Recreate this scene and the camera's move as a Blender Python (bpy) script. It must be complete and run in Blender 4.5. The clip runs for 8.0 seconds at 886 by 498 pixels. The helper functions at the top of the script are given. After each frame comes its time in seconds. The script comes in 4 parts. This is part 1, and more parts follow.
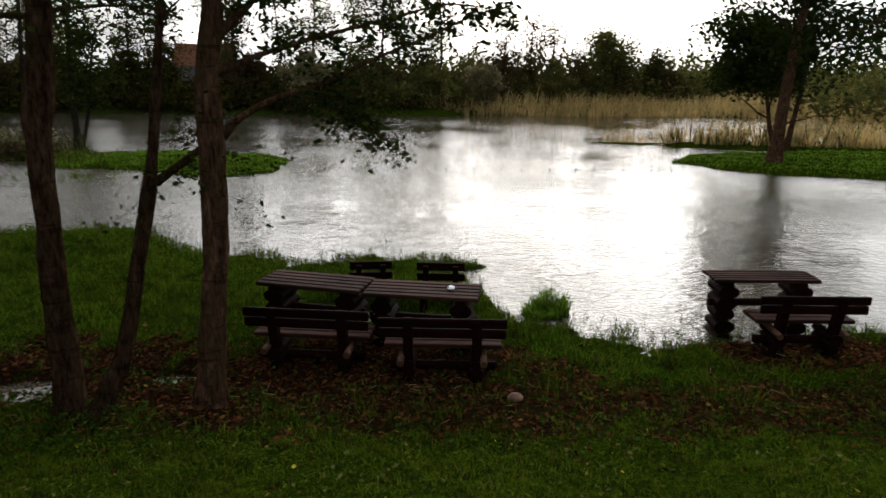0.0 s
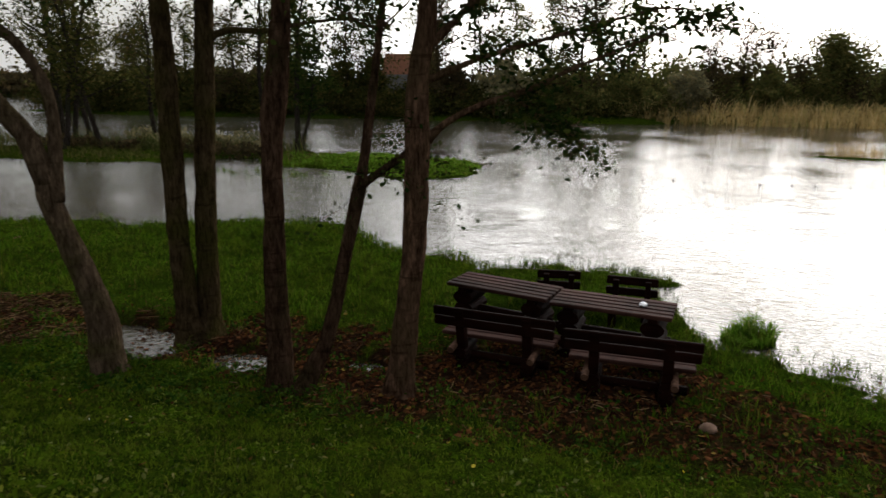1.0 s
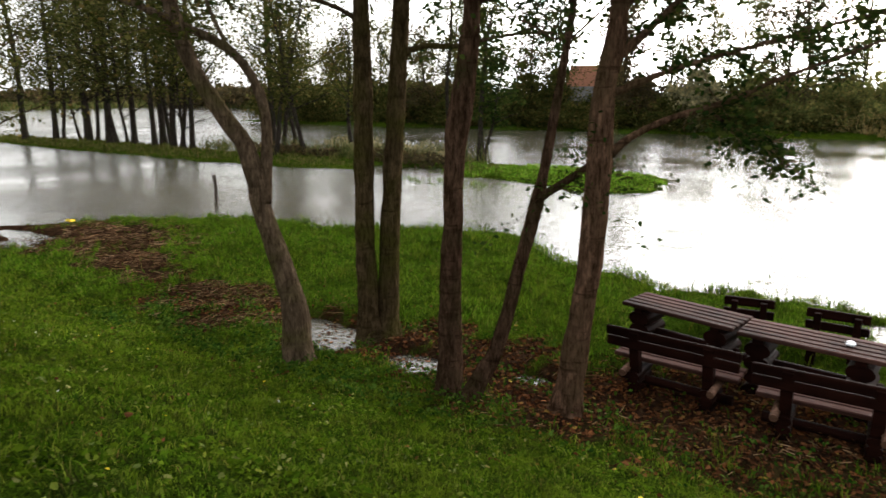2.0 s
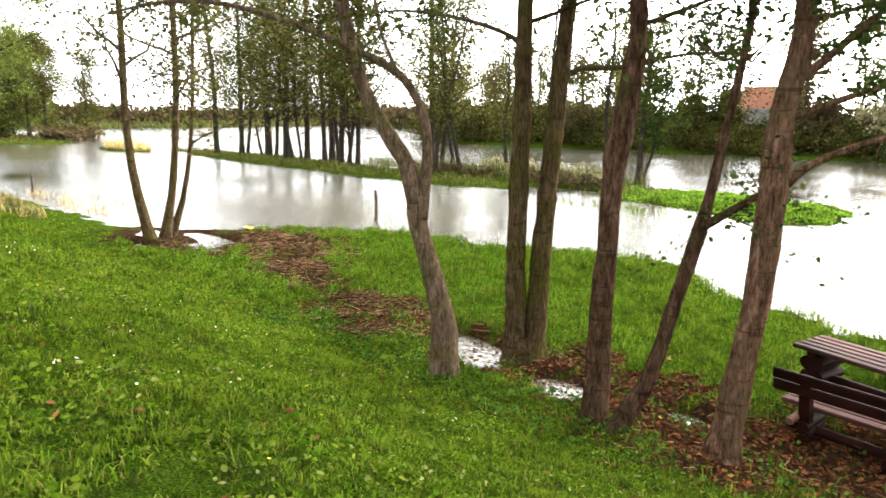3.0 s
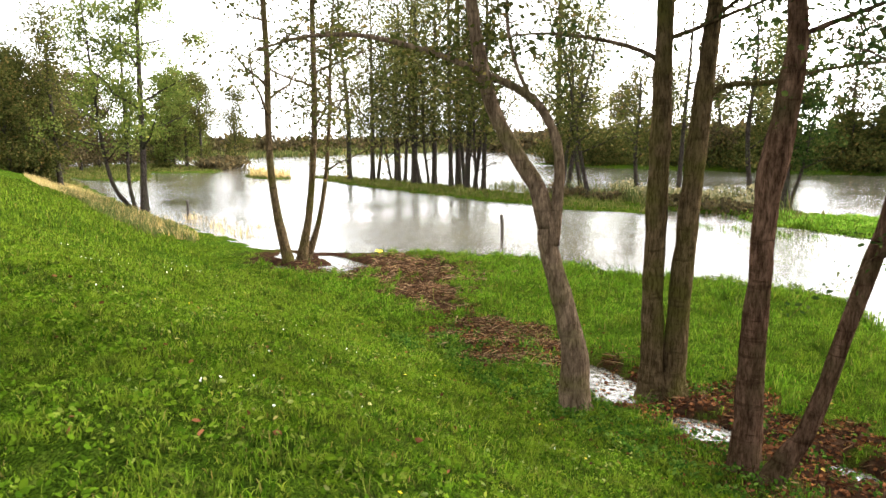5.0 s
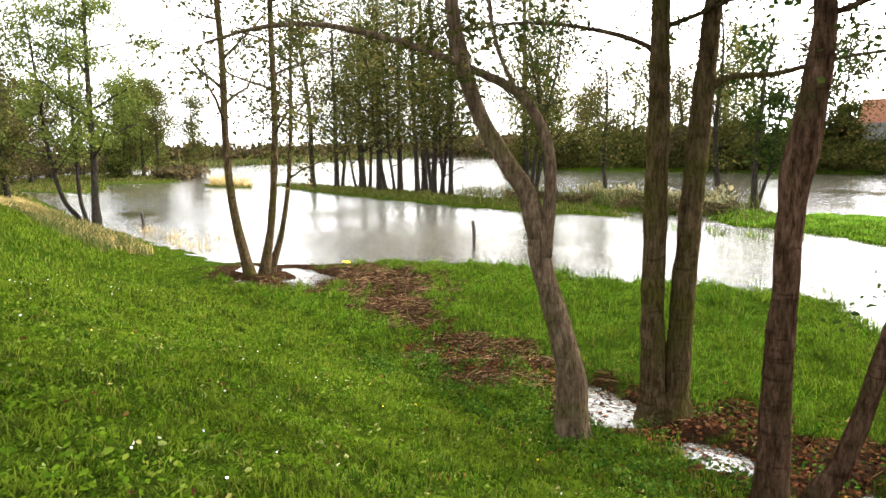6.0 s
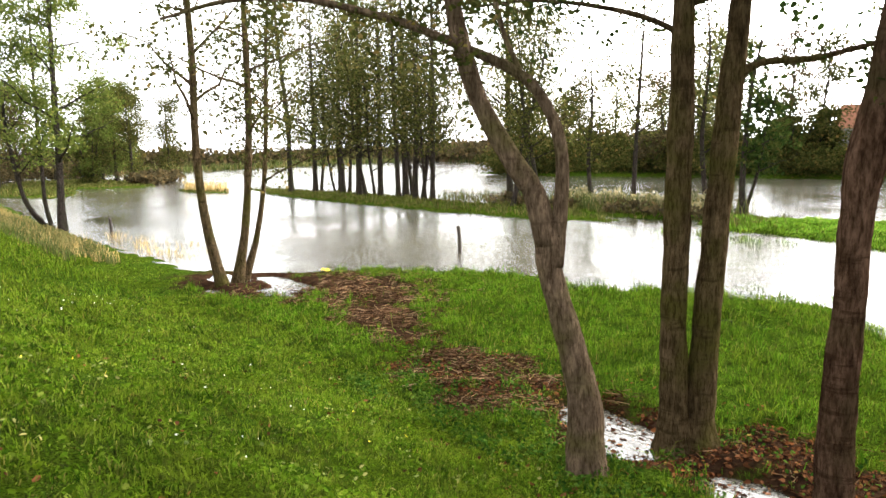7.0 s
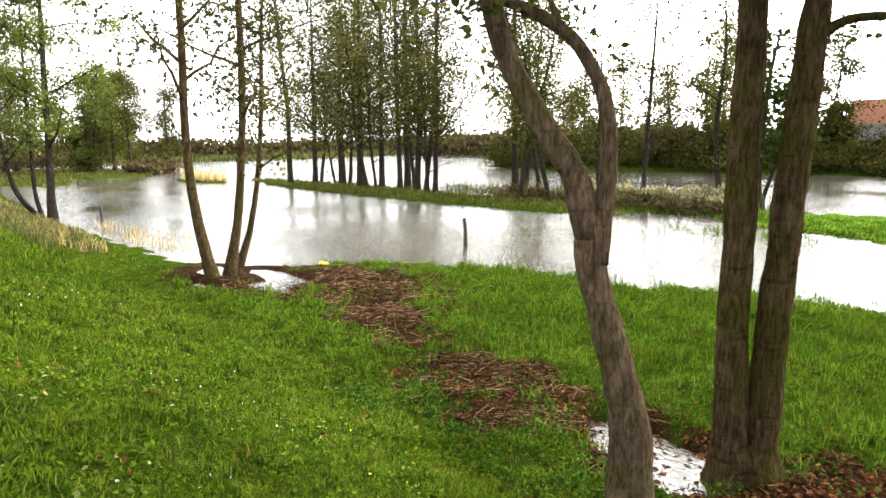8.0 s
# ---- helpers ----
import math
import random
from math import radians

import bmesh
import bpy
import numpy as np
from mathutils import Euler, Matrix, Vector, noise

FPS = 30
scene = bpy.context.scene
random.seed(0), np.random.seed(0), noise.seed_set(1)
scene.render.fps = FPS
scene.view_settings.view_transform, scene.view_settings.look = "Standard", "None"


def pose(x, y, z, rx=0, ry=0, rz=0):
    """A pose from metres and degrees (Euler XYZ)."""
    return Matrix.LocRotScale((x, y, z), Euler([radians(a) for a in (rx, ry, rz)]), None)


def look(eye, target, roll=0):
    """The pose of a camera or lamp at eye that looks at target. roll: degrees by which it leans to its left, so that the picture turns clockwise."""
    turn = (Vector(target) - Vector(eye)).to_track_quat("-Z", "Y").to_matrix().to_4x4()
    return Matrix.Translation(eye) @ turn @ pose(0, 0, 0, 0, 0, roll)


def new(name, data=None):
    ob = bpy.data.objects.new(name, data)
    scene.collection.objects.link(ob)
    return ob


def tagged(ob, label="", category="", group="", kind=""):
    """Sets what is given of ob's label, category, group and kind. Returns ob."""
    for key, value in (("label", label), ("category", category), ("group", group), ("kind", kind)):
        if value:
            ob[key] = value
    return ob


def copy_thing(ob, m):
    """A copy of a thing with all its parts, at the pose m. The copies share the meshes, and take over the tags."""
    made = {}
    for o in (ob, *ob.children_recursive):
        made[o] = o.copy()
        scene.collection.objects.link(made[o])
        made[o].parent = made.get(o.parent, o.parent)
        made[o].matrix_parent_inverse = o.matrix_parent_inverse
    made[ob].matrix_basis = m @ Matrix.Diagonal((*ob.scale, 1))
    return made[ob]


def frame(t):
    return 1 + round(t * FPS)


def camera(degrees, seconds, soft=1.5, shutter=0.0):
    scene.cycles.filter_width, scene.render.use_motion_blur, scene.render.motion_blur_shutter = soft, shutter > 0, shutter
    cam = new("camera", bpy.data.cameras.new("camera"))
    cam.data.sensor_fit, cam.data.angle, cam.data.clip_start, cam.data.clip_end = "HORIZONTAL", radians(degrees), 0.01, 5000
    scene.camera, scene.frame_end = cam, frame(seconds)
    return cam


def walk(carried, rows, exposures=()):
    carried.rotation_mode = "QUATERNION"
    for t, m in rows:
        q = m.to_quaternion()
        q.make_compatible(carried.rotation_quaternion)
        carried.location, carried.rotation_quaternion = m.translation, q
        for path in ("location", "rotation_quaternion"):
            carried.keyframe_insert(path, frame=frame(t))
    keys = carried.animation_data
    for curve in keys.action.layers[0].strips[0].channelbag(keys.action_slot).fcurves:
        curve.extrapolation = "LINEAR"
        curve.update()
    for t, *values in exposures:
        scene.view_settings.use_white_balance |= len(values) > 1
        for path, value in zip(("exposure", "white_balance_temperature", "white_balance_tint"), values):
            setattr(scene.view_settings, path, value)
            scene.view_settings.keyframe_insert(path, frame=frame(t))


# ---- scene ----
cam = camera(67.5, 8.0, soft=1.5, shutter=0.2)
PATH = [
    (0, 0.000, 0.000, 3.200, 75.16, -0.31, 0.00),
    (0.5, -0.033, 0.020, 3.201, 75.39, -0.32, 7.48),
    (1, -0.066, 0.008, 3.196, 75.73, -0.09, 16.33),
    (1.5, -0.073, 0.029, 3.196, 76.20, -0.20, 23.53),
    (2, -0.075, 0.022, 3.202, 76.74, 0.19, 31.69),
    (2.2, -0.083, 0.018, 3.200, 76.96, -0.06, 34.78),
    (3.5, -0.079, -0.008, 3.215, 79.33, 0.07, 50.67),
    (4, -0.085, -0.012, 3.208, 79.98, 0.37, 55.38),
    (4.5, -0.093, -0.012, 3.202, 80.54, 0.67, 56.15),
    (4.7, -0.093, -0.012, 3.202, 80.56, 0.75, 56.10),
    (5.2, -0.419, 0.125, 3.200, 80.72, 1.30, 54.90),
    (5.8, -0.846, 0.324, 3.177, 80.96, 1.80, 52.95),
    (6, -0.995, 0.398, 3.164, 81.02, 1.88, 52.37),
    (6.5, -1.381, 0.602, 3.120, 81.26, 1.95, 51.28),
    (7, -1.786, 0.832, 3.061, 81.44, 1.78, 50.59),
    (7.5, -2.211, 1.087, 2.987, 81.09, 1.40, 50.09),
    (8, -2.655, 1.368, 2.898, 80.91, 1.18, 50.70),
]
walk(cam, [(r[0], pose(*r[1:])) for r in PATH], [(0, -0.82), (1.2, -0.52), (1.6, -0.10), (2.2, 1.12), (3.3, 2.32), (4.7, 2.18), (5.8, 2.0), (8, 1.95)])

# ---- light ----
# overcast autumn sky, brightest low over the far shore where the sun hides
world = bpy.data.worlds.new("overcast_sky")
scene.world = world
world.use_nodes = True
wn, wl = world.node_tree.nodes, world.node_tree.links
bg = wn["Background"]
sky = wn.new("ShaderNodeTexSky")
sky.sky_type = "NISHITA"
sky.sun_disc = False
sky.sun_elevation = radians(24)
sky.sun_rotation = radians(8)
sky.air_density, sky.dust_density, sky.ozone_density = 1.5, 4.0, 1.0
cloud = wn.new("ShaderNodeMixRGB")
cloud.inputs["Fac"].default_value = 0.72
cloud.inputs["Color2"].default_value = (11.6, 11.6, 11.6, 1)
wl.new(sky.outputs["Color"], cloud.inputs["Color1"])
# broad glow of the veiled sun in the cloud layer
sky_dir = wn.new("ShaderNodeTexCoord")
toward = wn.new("ShaderNodeVectorMath")
toward.operation = "DOT_PRODUCT"
toward.inputs[1].default_value = Vector((1.4, 10, 4.5)).normalized()
wl.new(sky_dir.outputs["Generated"], toward.inputs[0])
glow = wn.new("ShaderNodeMapRange")
glow.interpolation_type = "SMOOTHERSTEP"
glow.inputs["From Min"].default_value, glow.inputs["From Max"].default_value = 0.55, 1.0
glow.inputs["To Min"].default_value, glow.inputs["To Max"].default_value = 0.0, 30.0
wl.new(toward.outputs["Value"], glow.inputs["Value"])
veil = wn.new("ShaderNodeMixRGB")
veil.blend_type = "ADD"
veil.inputs["Fac"].default_value = 1.0
wl.new(cloud.outputs["Color"], veil.inputs["Color1"])
wl.new(glow.outputs["Result"], veil.inputs["Color2"])
wl.new(veil.outputs["Color"], bg.inputs["Color"])
bg.inputs["Strength"].default_value = 0.12

sun = new("sun", bpy.data.lights.new("sun", "SUN"))
sun.data.energy, sun.data.angle, sun.data.color = 2.4, radians(44), (1.0, 0.985, 0.96)
sun.matrix_world = look((1.4 * 4, 10 * 4, 4.5 * 4), (0, 0, 0))


# ---- materials ----
def nodes_of(name, rough=0.8, spec=0.3):
    m = bpy.data.materials.new(name)
    m.use_nodes = True
    n, l = m.node_tree.nodes, m.node_tree.links
    b = n["Principled BSDF"]
    b.inputs["Roughness"].default_value = rough
    b.inputs["Specular IOR Level"].default_value = spec
    return m, n, l, b


def ramp(n, l, fac, stops):
    r = n.new("ShaderNodeValToRGB")
    while len(r.color_ramp.elements) < len(stops):
        r.color_ramp.elements.new(0.5)
    for e, (p, c) in zip(r.color_ramp.elements, stops):
        e.position, e.color = p, (*c, 1)
    l.new(fac, r.inputs["Fac"])
    return r.outputs["Color"]


def noise_of(n, l, scale, detail=4.0, stretch=(1, 1, 1), rough=0.55):
    tc = n.new("ShaderNodeTexCoord")
    mp = n.new("ShaderNodeMapping")
    mp.inputs["Scale"].default_value = stretch
    t = n.new("ShaderNodeTexNoise")
    t.inputs["Scale"].default_value, t.inputs["Detail"].default_value = scale, detail
    t.inputs["Roughness"].default_value = rough
    l.new(tc.outputs["Object"], mp.inputs["Vector"])
    l.new(mp.outputs["Vector"], t.inputs["Vector"])
    return t.outputs["Fac"]


def mix(n, l, fac, a, b, mode="MIX"):
    m = n.new("ShaderNodeMixRGB")
    m.blend_type = mode
    for s, v in ((m.inputs["Fac"], fac), (m.inputs["Color1"], a), (m.inputs["Color2"], b)):
        if isinstance(v, float):
            s.default_value = v
        elif isinstance(v, tuple):
            s.default_value = (*v, 1)
        else:
            l.new(v, s)
    return m.outputs["Color"]


def bump(n, l, b, height, strength=0.5, distance=0.02):
    u = n.new("ShaderNodeBump")
    u.inputs["Strength"].default_value, u.inputs["Distance"].default_value = strength, distance
    l.new(height, u.inputs["Height"])
    l.new(u.outputs["Normal"], b.inputs["Normal"])


def island_colour(name, stops, rough=0.8, translucent=0.25, spec=0.0, thatch=0.0):
    """Blades and leaves: each one takes its own tone; light shines through."""
    m, n, l, b = nodes_of(name, rough, spec)
    g = n.new("ShaderNodeNewGeometry")
    c = ramp(n, l, g.outputs["Random Per Island"], stops)
    c = mix(n, l, ramp(n, l, noise_of(n, l, 0.9, 5), [(0.38, (0, 0, 0)), (0.66, (1, 1, 1))]), c, mix(n, l, 1.0, c, (0.52, 0.53, 0.5), "MULTIPLY"))
    c = mix(n, l, ramp(n, l, noise_of(n, l, 4.5, 3), [(0.45, (0, 0, 0)), (0.68, (1, 1, 1))]), c, mix(n, l, 1.0, c, (1.25, 1.1, 0.9), "MULTIPLY"))
    if thatch:
        # mown, yellowing and dead patches among fresh growth
        c = mix(n, l, ramp(n, l, noise_of(n, l, 2.6, 6, rough=0.65), [(0.44, (0, 0, 0)), (0.6, (thatch, thatch, thatch))]), c, (0.088, 0.125, 0.009))
        c = mix(n, l, ramp(n, l, noise_of(n, l, 8.0, 5, rough=0.65), [(0.47, (0, 0, 0)), (0.62, (0.85, 0.85, 0.85))]), c, (0.020, 0.024, 0.006))
    l.new(c, b.inputs["Base Color"])
    t = n.new("ShaderNodeBsdfTranslucent")
    l.new(c, t.inputs["Color"])
    s = n.new("ShaderNodeMixShader")
    s.inputs["Fac"].default_value = translucent
    l.new(b.outputs["BSDF"], s.inputs[1])
    l.new(t.outputs["BSDF"], s.inputs[2])
    l.new(s.outputs["Shader"], n["Material Output"].inputs["Surface"])
    return m


def bark_material(name, dark, light, moss):
    m, n, l, b = nodes_of(name, 0.95, 0.0)
    plate = noise_of(n, l, 16.0, 7, (1, 1, 0.3), 0.68)
    crack = noise_of(n, l, 42.0, 7, (1, 1, 0.2), 0.72)
    ring = noise_of(n, l, 9.0, 4, (0.25, 0.25, 1.6), 0.6)
    mid = tuple(0.45 * (p + q) for p, q in zip(dark, light))
    c = ramp(n, l, plate, [(0.33, dark), (0.5, mid), (0.64, light)])
    c = mix(n, l, ramp(n, l, noise_of(n, l, 1.7, 4), [(0.48, (0, 0, 0)), (0.66, (1, 1, 1))]), c, moss)
    c = mix(n, l, ramp(n, l, ring, [(0.56, (0, 0, 0)), (0.66, (0.7, 0.7, 0.7))]), c, dark)
    c = mix(n, l, ramp(n, l, crack, [(0.40, (1, 1, 1)), (0.54, (0, 0, 0))]), c, mix(n, l, 1.0, c, (0.46, 0.43, 0.41), "MULTIPLY"))
    l.new(c, b.inputs["Base Color"])
    h = n.new("ShaderNodeMath")
    h.operation = "ADD"
    l.new(plate, h.inputs[0])
    l.new(crack, h.inputs[1])
    bump(n, l, b, h.outputs[0], 1.0, 0.045)
    return m


def wood_material(name, dark, light):
    m, n, l, b = nodes_of(name, 0.65, 0.02)
    grain = noise_of(n, l, 9, 6, (0.12, 1.6, 1.6), 0.6)
    c = ramp(n, l, grain, [(0.3, dark), (0.72, light)])
    oi = n.new("ShaderNodeObjectInfo")
    c = mix(n, l, 1.0, c, ramp(n, l, oi.outputs["Random"], [(0, (0.7, 0.7, 0.7)), (1, (1.15, 1.1, 1.1))]), "MULTIPLY")
    c = mix(n, l, ramp(n, l, noise_of(n, l, 3.5, 4), [(0.5, (0, 0, 0)), (0.75, (1, 1, 1))]), c, tuple(0.5 * v for v in dark))
    l.new(c, b.inputs["Base Color"])
    bump(n, l, b, grain, 0.5, 0.006)
    return m


def ground_material():
    m, n, l, b = nodes_of("soil_and_turf", 0.95, 0.0)
    a = n.new("ShaderNodeAttribute")
    a.attribute_name = "mud"
    turf = ramp(n, l, noise_of(n, l, 5.0, 6), [(0.3, (0.0128, 0.0224, 0.0024)), (0.55, (0.024, 0.044, 0.004)), (0.75, (0.048, 0.068, 0.0096))])
    blade = noise_of(n, l, 55.0, 5, rough=0.7)
    turf = mix(n, l, 1.0, turf, ramp(n, l, blade, [(0.36, (0.25, 0.25, 0.25)), (0.5, (0.9, 0.9, 0.9)), (0.66, (1.9, 1.9, 1.7))]), "MULTIPLY")
    turf = mix(n, l, ramp(n, l, noise_of(n, l, 0.35, 3), [(0.45, (0, 0, 0)), (0.7, (1, 1, 1))]), turf, mix(n, l, 1.0, turf, (1.25, 1.05, 0.8), "MULTIPLY"))
    mud = ramp(n, l, noise_of(n, l, 7.0, 8, rough=0.7), [(0.3, (0.007, 0.004, 0.0026)), (0.5, (0.021, 0.0112, 0.0066)), (0.72, (0.054, 0.029, 0.016))])
    l.new(mix(n, l, a.outputs["Fac"], turf, mud), b.inputs["Base Color"])
    bump(n, l, b, noise_of(n, l, 22, 8, rough=0.75), 1.0, 0.06)
    return m


def water_material():
    m, n, l, b = nodes_of("flood_water", 0.06, 0.5)
    b.inputs["IOR"].default_value = 1.36
    c = ramp(n, l, noise_of(n, l, 0.12, 4), [(0.35, (0.036, 0.032, 0.024)), (0.7, (0.062, 0.055, 0.041))])
    l.new(c, b.inputs["Base Color"])
    w1 = noise_of(n, l, 1.7, 4, (0.9, 1.2, 1))
    w2 = noise_of(n, l, 7.0, 4, (0.8, 1.3, 1))
    w3 = noise_of(n, l, 0.14, 2)
    s = n.new("ShaderNodeMath")
    s.operation = "MULTIPLY_ADD"
    s.inputs[1].default_value = 0.6
    l.new(w2, s.inputs[0])
    l.new(w1, s.inputs[2])
    # calm lanes and ruffled lanes
    k = n.new("ShaderNodeMath")
    k.operation = "MULTIPLY"
    l.new(s.outputs[0], k.inputs[0])
    l.new(ramp(n, l, w3, [(0.36, (0.25, 0.25, 0.25)), (0.62, (1, 1, 1))]), k.inputs[1])
    bump(n, l, b, k.outputs[0], 0.62, 0.08)
    return m


def plain(name, dark, light, rough=0.7, scale=12.0, spec=0.3):
    m, n, l, b = nodes_of(name, rough, spec)
    f = noise_of(n, l, scale, 5)
    l.new(ramp(n, l, f, [(0.3, dark), (0.7, light)]), b.inputs["Base Color"])
    bump(n, l, b, f, 0.4, 0.01)
    return m


GROUND = ground_material()
WATER = water_material()
BARK = bark_material("alder_bark", (0.018, 0.0095, 0.0055), (0.098, 0.058, 0.037), (0.036, 0.026, 0.013))
BARK_GREY = bark_material("smooth_mossy_bark", (0.024, 0.0165, 0.0078), (0.098, 0.068, 0.036), (0.044, 0.038, 0.011))
BARK_SMOOTH = bark_material("smooth_pale_bark", (0.05, 0.034, 0.021), (0.145, 0.102, 0.066), (0.068, 0.058, 0.022))
BARK_FAR = bark_material("far_bark", (0.01403, 0.01147, 0.009562), (0.05419, 0.04335, 0.03506), (0.02869, 0.02869, 0.01785))
BARK_TAN = bark_material("wet_reddish_bark", (0.026, 0.014, 0.008), (0.165, 0.096, 0.06), (0.075, 0.048, 0.026))
GRASS = island_colour("grass_blades", [(0, (0.008, 0.023, 0.0024)), (0.35, (0.027, 0.066, 0.004)), (0.7, (0.078, 0.145, 0.0075)), (0.9, (0.16, 0.21, 0.026)), (1, (0.168, 0.116, 0.04))], thatch=0.85)
GRASS_LUSH = island_colour("lush_wet_grass", [(0, (0.0176, 0.048, 0.0032)), (0.35, (0.0416, 0.1, 0.0056)), (0.75, (0.08, 0.16, 0.0096)), (0.95, (0.128, 0.176, 0.024)), (1, (0.176, 0.136, 0.048))], translucent=0.35, thatch=0.25)
GRASS_ISLET = island_colour("islet_blades", [(0, (0.045, 0.11, 0.010)), (0.4, (0.095, 0.20, 0.016)), (0.8, (0.135, 0.25, 0.024)), (1, (0.21, 0.25, 0.06))], translucent=0.4)
GRASS_DULL = island_colour("dull_olive_blades", [(0, (0.036, 0.046, 0.011)), (0.5, (0.066, 0.078, 0.018)), (0.85, (0.10, 0.095, 0.03)), (1, (0.15, 0.12, 0.05))])
WEED = island_colour("broad_weed_leaves", [(0, (0.024, 0.052, 0.0035)), (0.5, (0.052, 0.098, 0.006)), (0.85, (0.075, 0.122, 0.009)), (1, (0.14, 0.17, 0.03))], rough=0.7)
LEAF = island_colour("alder_leaves", [(0, (0.01225, 0.0245, 0.00588)), (0.6, (0.0245, 0.04165, 0.0098)), (1, (0.049, 0.0588, 0.0147))], translucent=0.2)
LEAF_OLIVE = island_colour("olive_leaves", [(0, (0.0234, 0.02925, 0.00819)), (0.6, (0.04973, 0.05557, 0.01462)), (0.9, (0.08775, 0.0819, 0.0234)), (1, (0.1287, 0.08775, 0.02925))], translucent=0.35)
LEAF_GREEN = island_colour("fresh_green_leaves", [(0, (0.055, 0.08, 0.016)), (0.6, (0.10, 0.135, 0.026)), (1, (0.17, 0.18, 0.045))], translucent=0.4)
LEAF_BROWN = island_colour("autumn_brown_leaves", [(0, (0.036, 0.03, 0.0168)), (0.6, (0.066, 0.054, 0.027)), (1, (0.102, 0.072, 0.033))], translucent=0.3)
# Tan reeds with brightness added in the colour for the far bank's light.
FAR_REED = island_colour("light_lifted_tan_reeds", [(0, (0.38, 0.29, 0.12)), (0.5, (0.64, 0.47, 0.22)), (0.8, (0.72, 0.56, 0.30)), (1, (0.30, 0.34, 0.10))], translucent=0.55)
# Olive leaves about twice as bright: far-shore light put into the colour.
FAR_LEAF = island_colour("light_lifted_olive_leaves", [(0, (0.06, 0.075, 0.022)), (0.6, (0.12, 0.13, 0.04)), (1, (0.20, 0.17, 0.06))], translucent=0.45)
WILLOW = island_colour("silvery_willow_leaves", [(0, (0.13, 0.13, 0.075)), (0.6, (0.24, 0.225, 0.13)), (1, (0.36, 0.30, 0.16))], translucent=0.45)
NETTLE = island_colour("dark_nettle_leaves", [(0, (0.012, 0.032, 0.005)), (0.6, (0.03, 0.068, 0.008)), (1, (0.07, 0.115, 0.02))], rough=0.75)
REED = island_colour("dry_reeds", [(0, (0.209, 0.1615, 0.06175)), (0.5, (0.418, 0.304, 0.133)), (0.85, (0.5225, 0.3895, 0.19)), (1, (0.19, 0.1995, 0.0475))], translucent=0.45)
REED_GREEN = island_colour("green_reeds", [(0, (0.03825, 0.05738, 0.01594)), (0.5, (0.07013, 0.08925, 0.0255)), (0.8, (0.1211, 0.1148, 0.04462)), (1, (0.1785, 0.1275, 0.05738))], translucent=0.25)
STRAW = island_colour("dead_stalks", [(0, (0.014, 0.0075, 0.0042)), (0.55, (0.048, 0.026, 0.0145)), (0.85, (0.125, 0.074, 0.040)), (1, (0.26, 0.175, 0.10))], translucent=0.05)
LITTER = island_colour("fallen_leaves", [(0, (0.024, 0.011, 0.006)), (0.5, (0.075, 0.030, 0.014)), (0.96, (0.15, 0.062, 0.026)), (1, (0.24, 0.17, 0.04))], translucent=0.05)
PALE_LEAF = island_colour("pale_leaves", [(0, (0.09, 0.12, 0.03)), (0.6, (0.16, 0.19, 0.06)), (1, (0.25, 0.22, 0.08))], translucent=0.2)
FLOWER = island_colour("yellow_petals", [(0, (0.7, 0.5, 0.03)), (1, (0.75, 0.6, 0.08))], translucent=0.2)
DAISY = island_colour("white_petals", [(0, (0.7, 0.7, 0.66)), (1, (0.8, 0.8, 0.76))], translucent=0.2)
# Legs and backs: dark stain, with backlit shade also put into the colour.
WOOD = wood_material("stained_wood_shade_darkened", (0.0045, 0.0016, 0.001), (0.017, 0.0055, 0.0036))
# Tabletops and seats: weathered, paler copy with sky light in the colour.
WOOD_LIT_TOP = wood_material("weathered_planks_lit_top", (0.012, 0.0055, 0.0042), (0.06, 0.029, 0.022))
LOG_END = plain("sawn_log_end", (0.035, 0.016, 0.010), (0.10, 0.055, 0.035), 0.8, 20, 0.05)
POST_WOOD = plain("rotten_post_wood", (0.018, 0.014, 0.011), (0.055, 0.042, 0.03), 0.9)
STONE = plain("field_stone", (0.07, 0.042, 0.03), (0.19, 0.12, 0.085), 0.9, 12, 0.05)
PAPER = plain("crumpled_white_paper", (0.62, 0.64, 0.68), (0.82, 0.83, 0.85), 0.6)
TILE = plain("orange_roof_tiles", (0.13, 0.045, 0.02), (0.22, 0.085, 0.038), 0.8, 9)
SLATE = plain("grey_roof_sheet", (0.04, 0.04, 0.038), (0.075, 0.073, 0.07), 0.9, 2, 0.05)
# House plaster, its colour darkened to carry the shade beneath the roof.
PLASTER = plain("shade_darkened_plaster", (0.045, 0.04, 0.034), (0.085, 0.075, 0.062), 0.9, 2)
PANE = plain("dark_window_glass", (0.02, 0.022, 0.025), (0.035, 0.04, 0.045), 0.08, 1, 0.5)
CORK = plain("dark_float", (0.03, 0.03, 0.03), (0.07, 0.06, 0.05), 0.6)


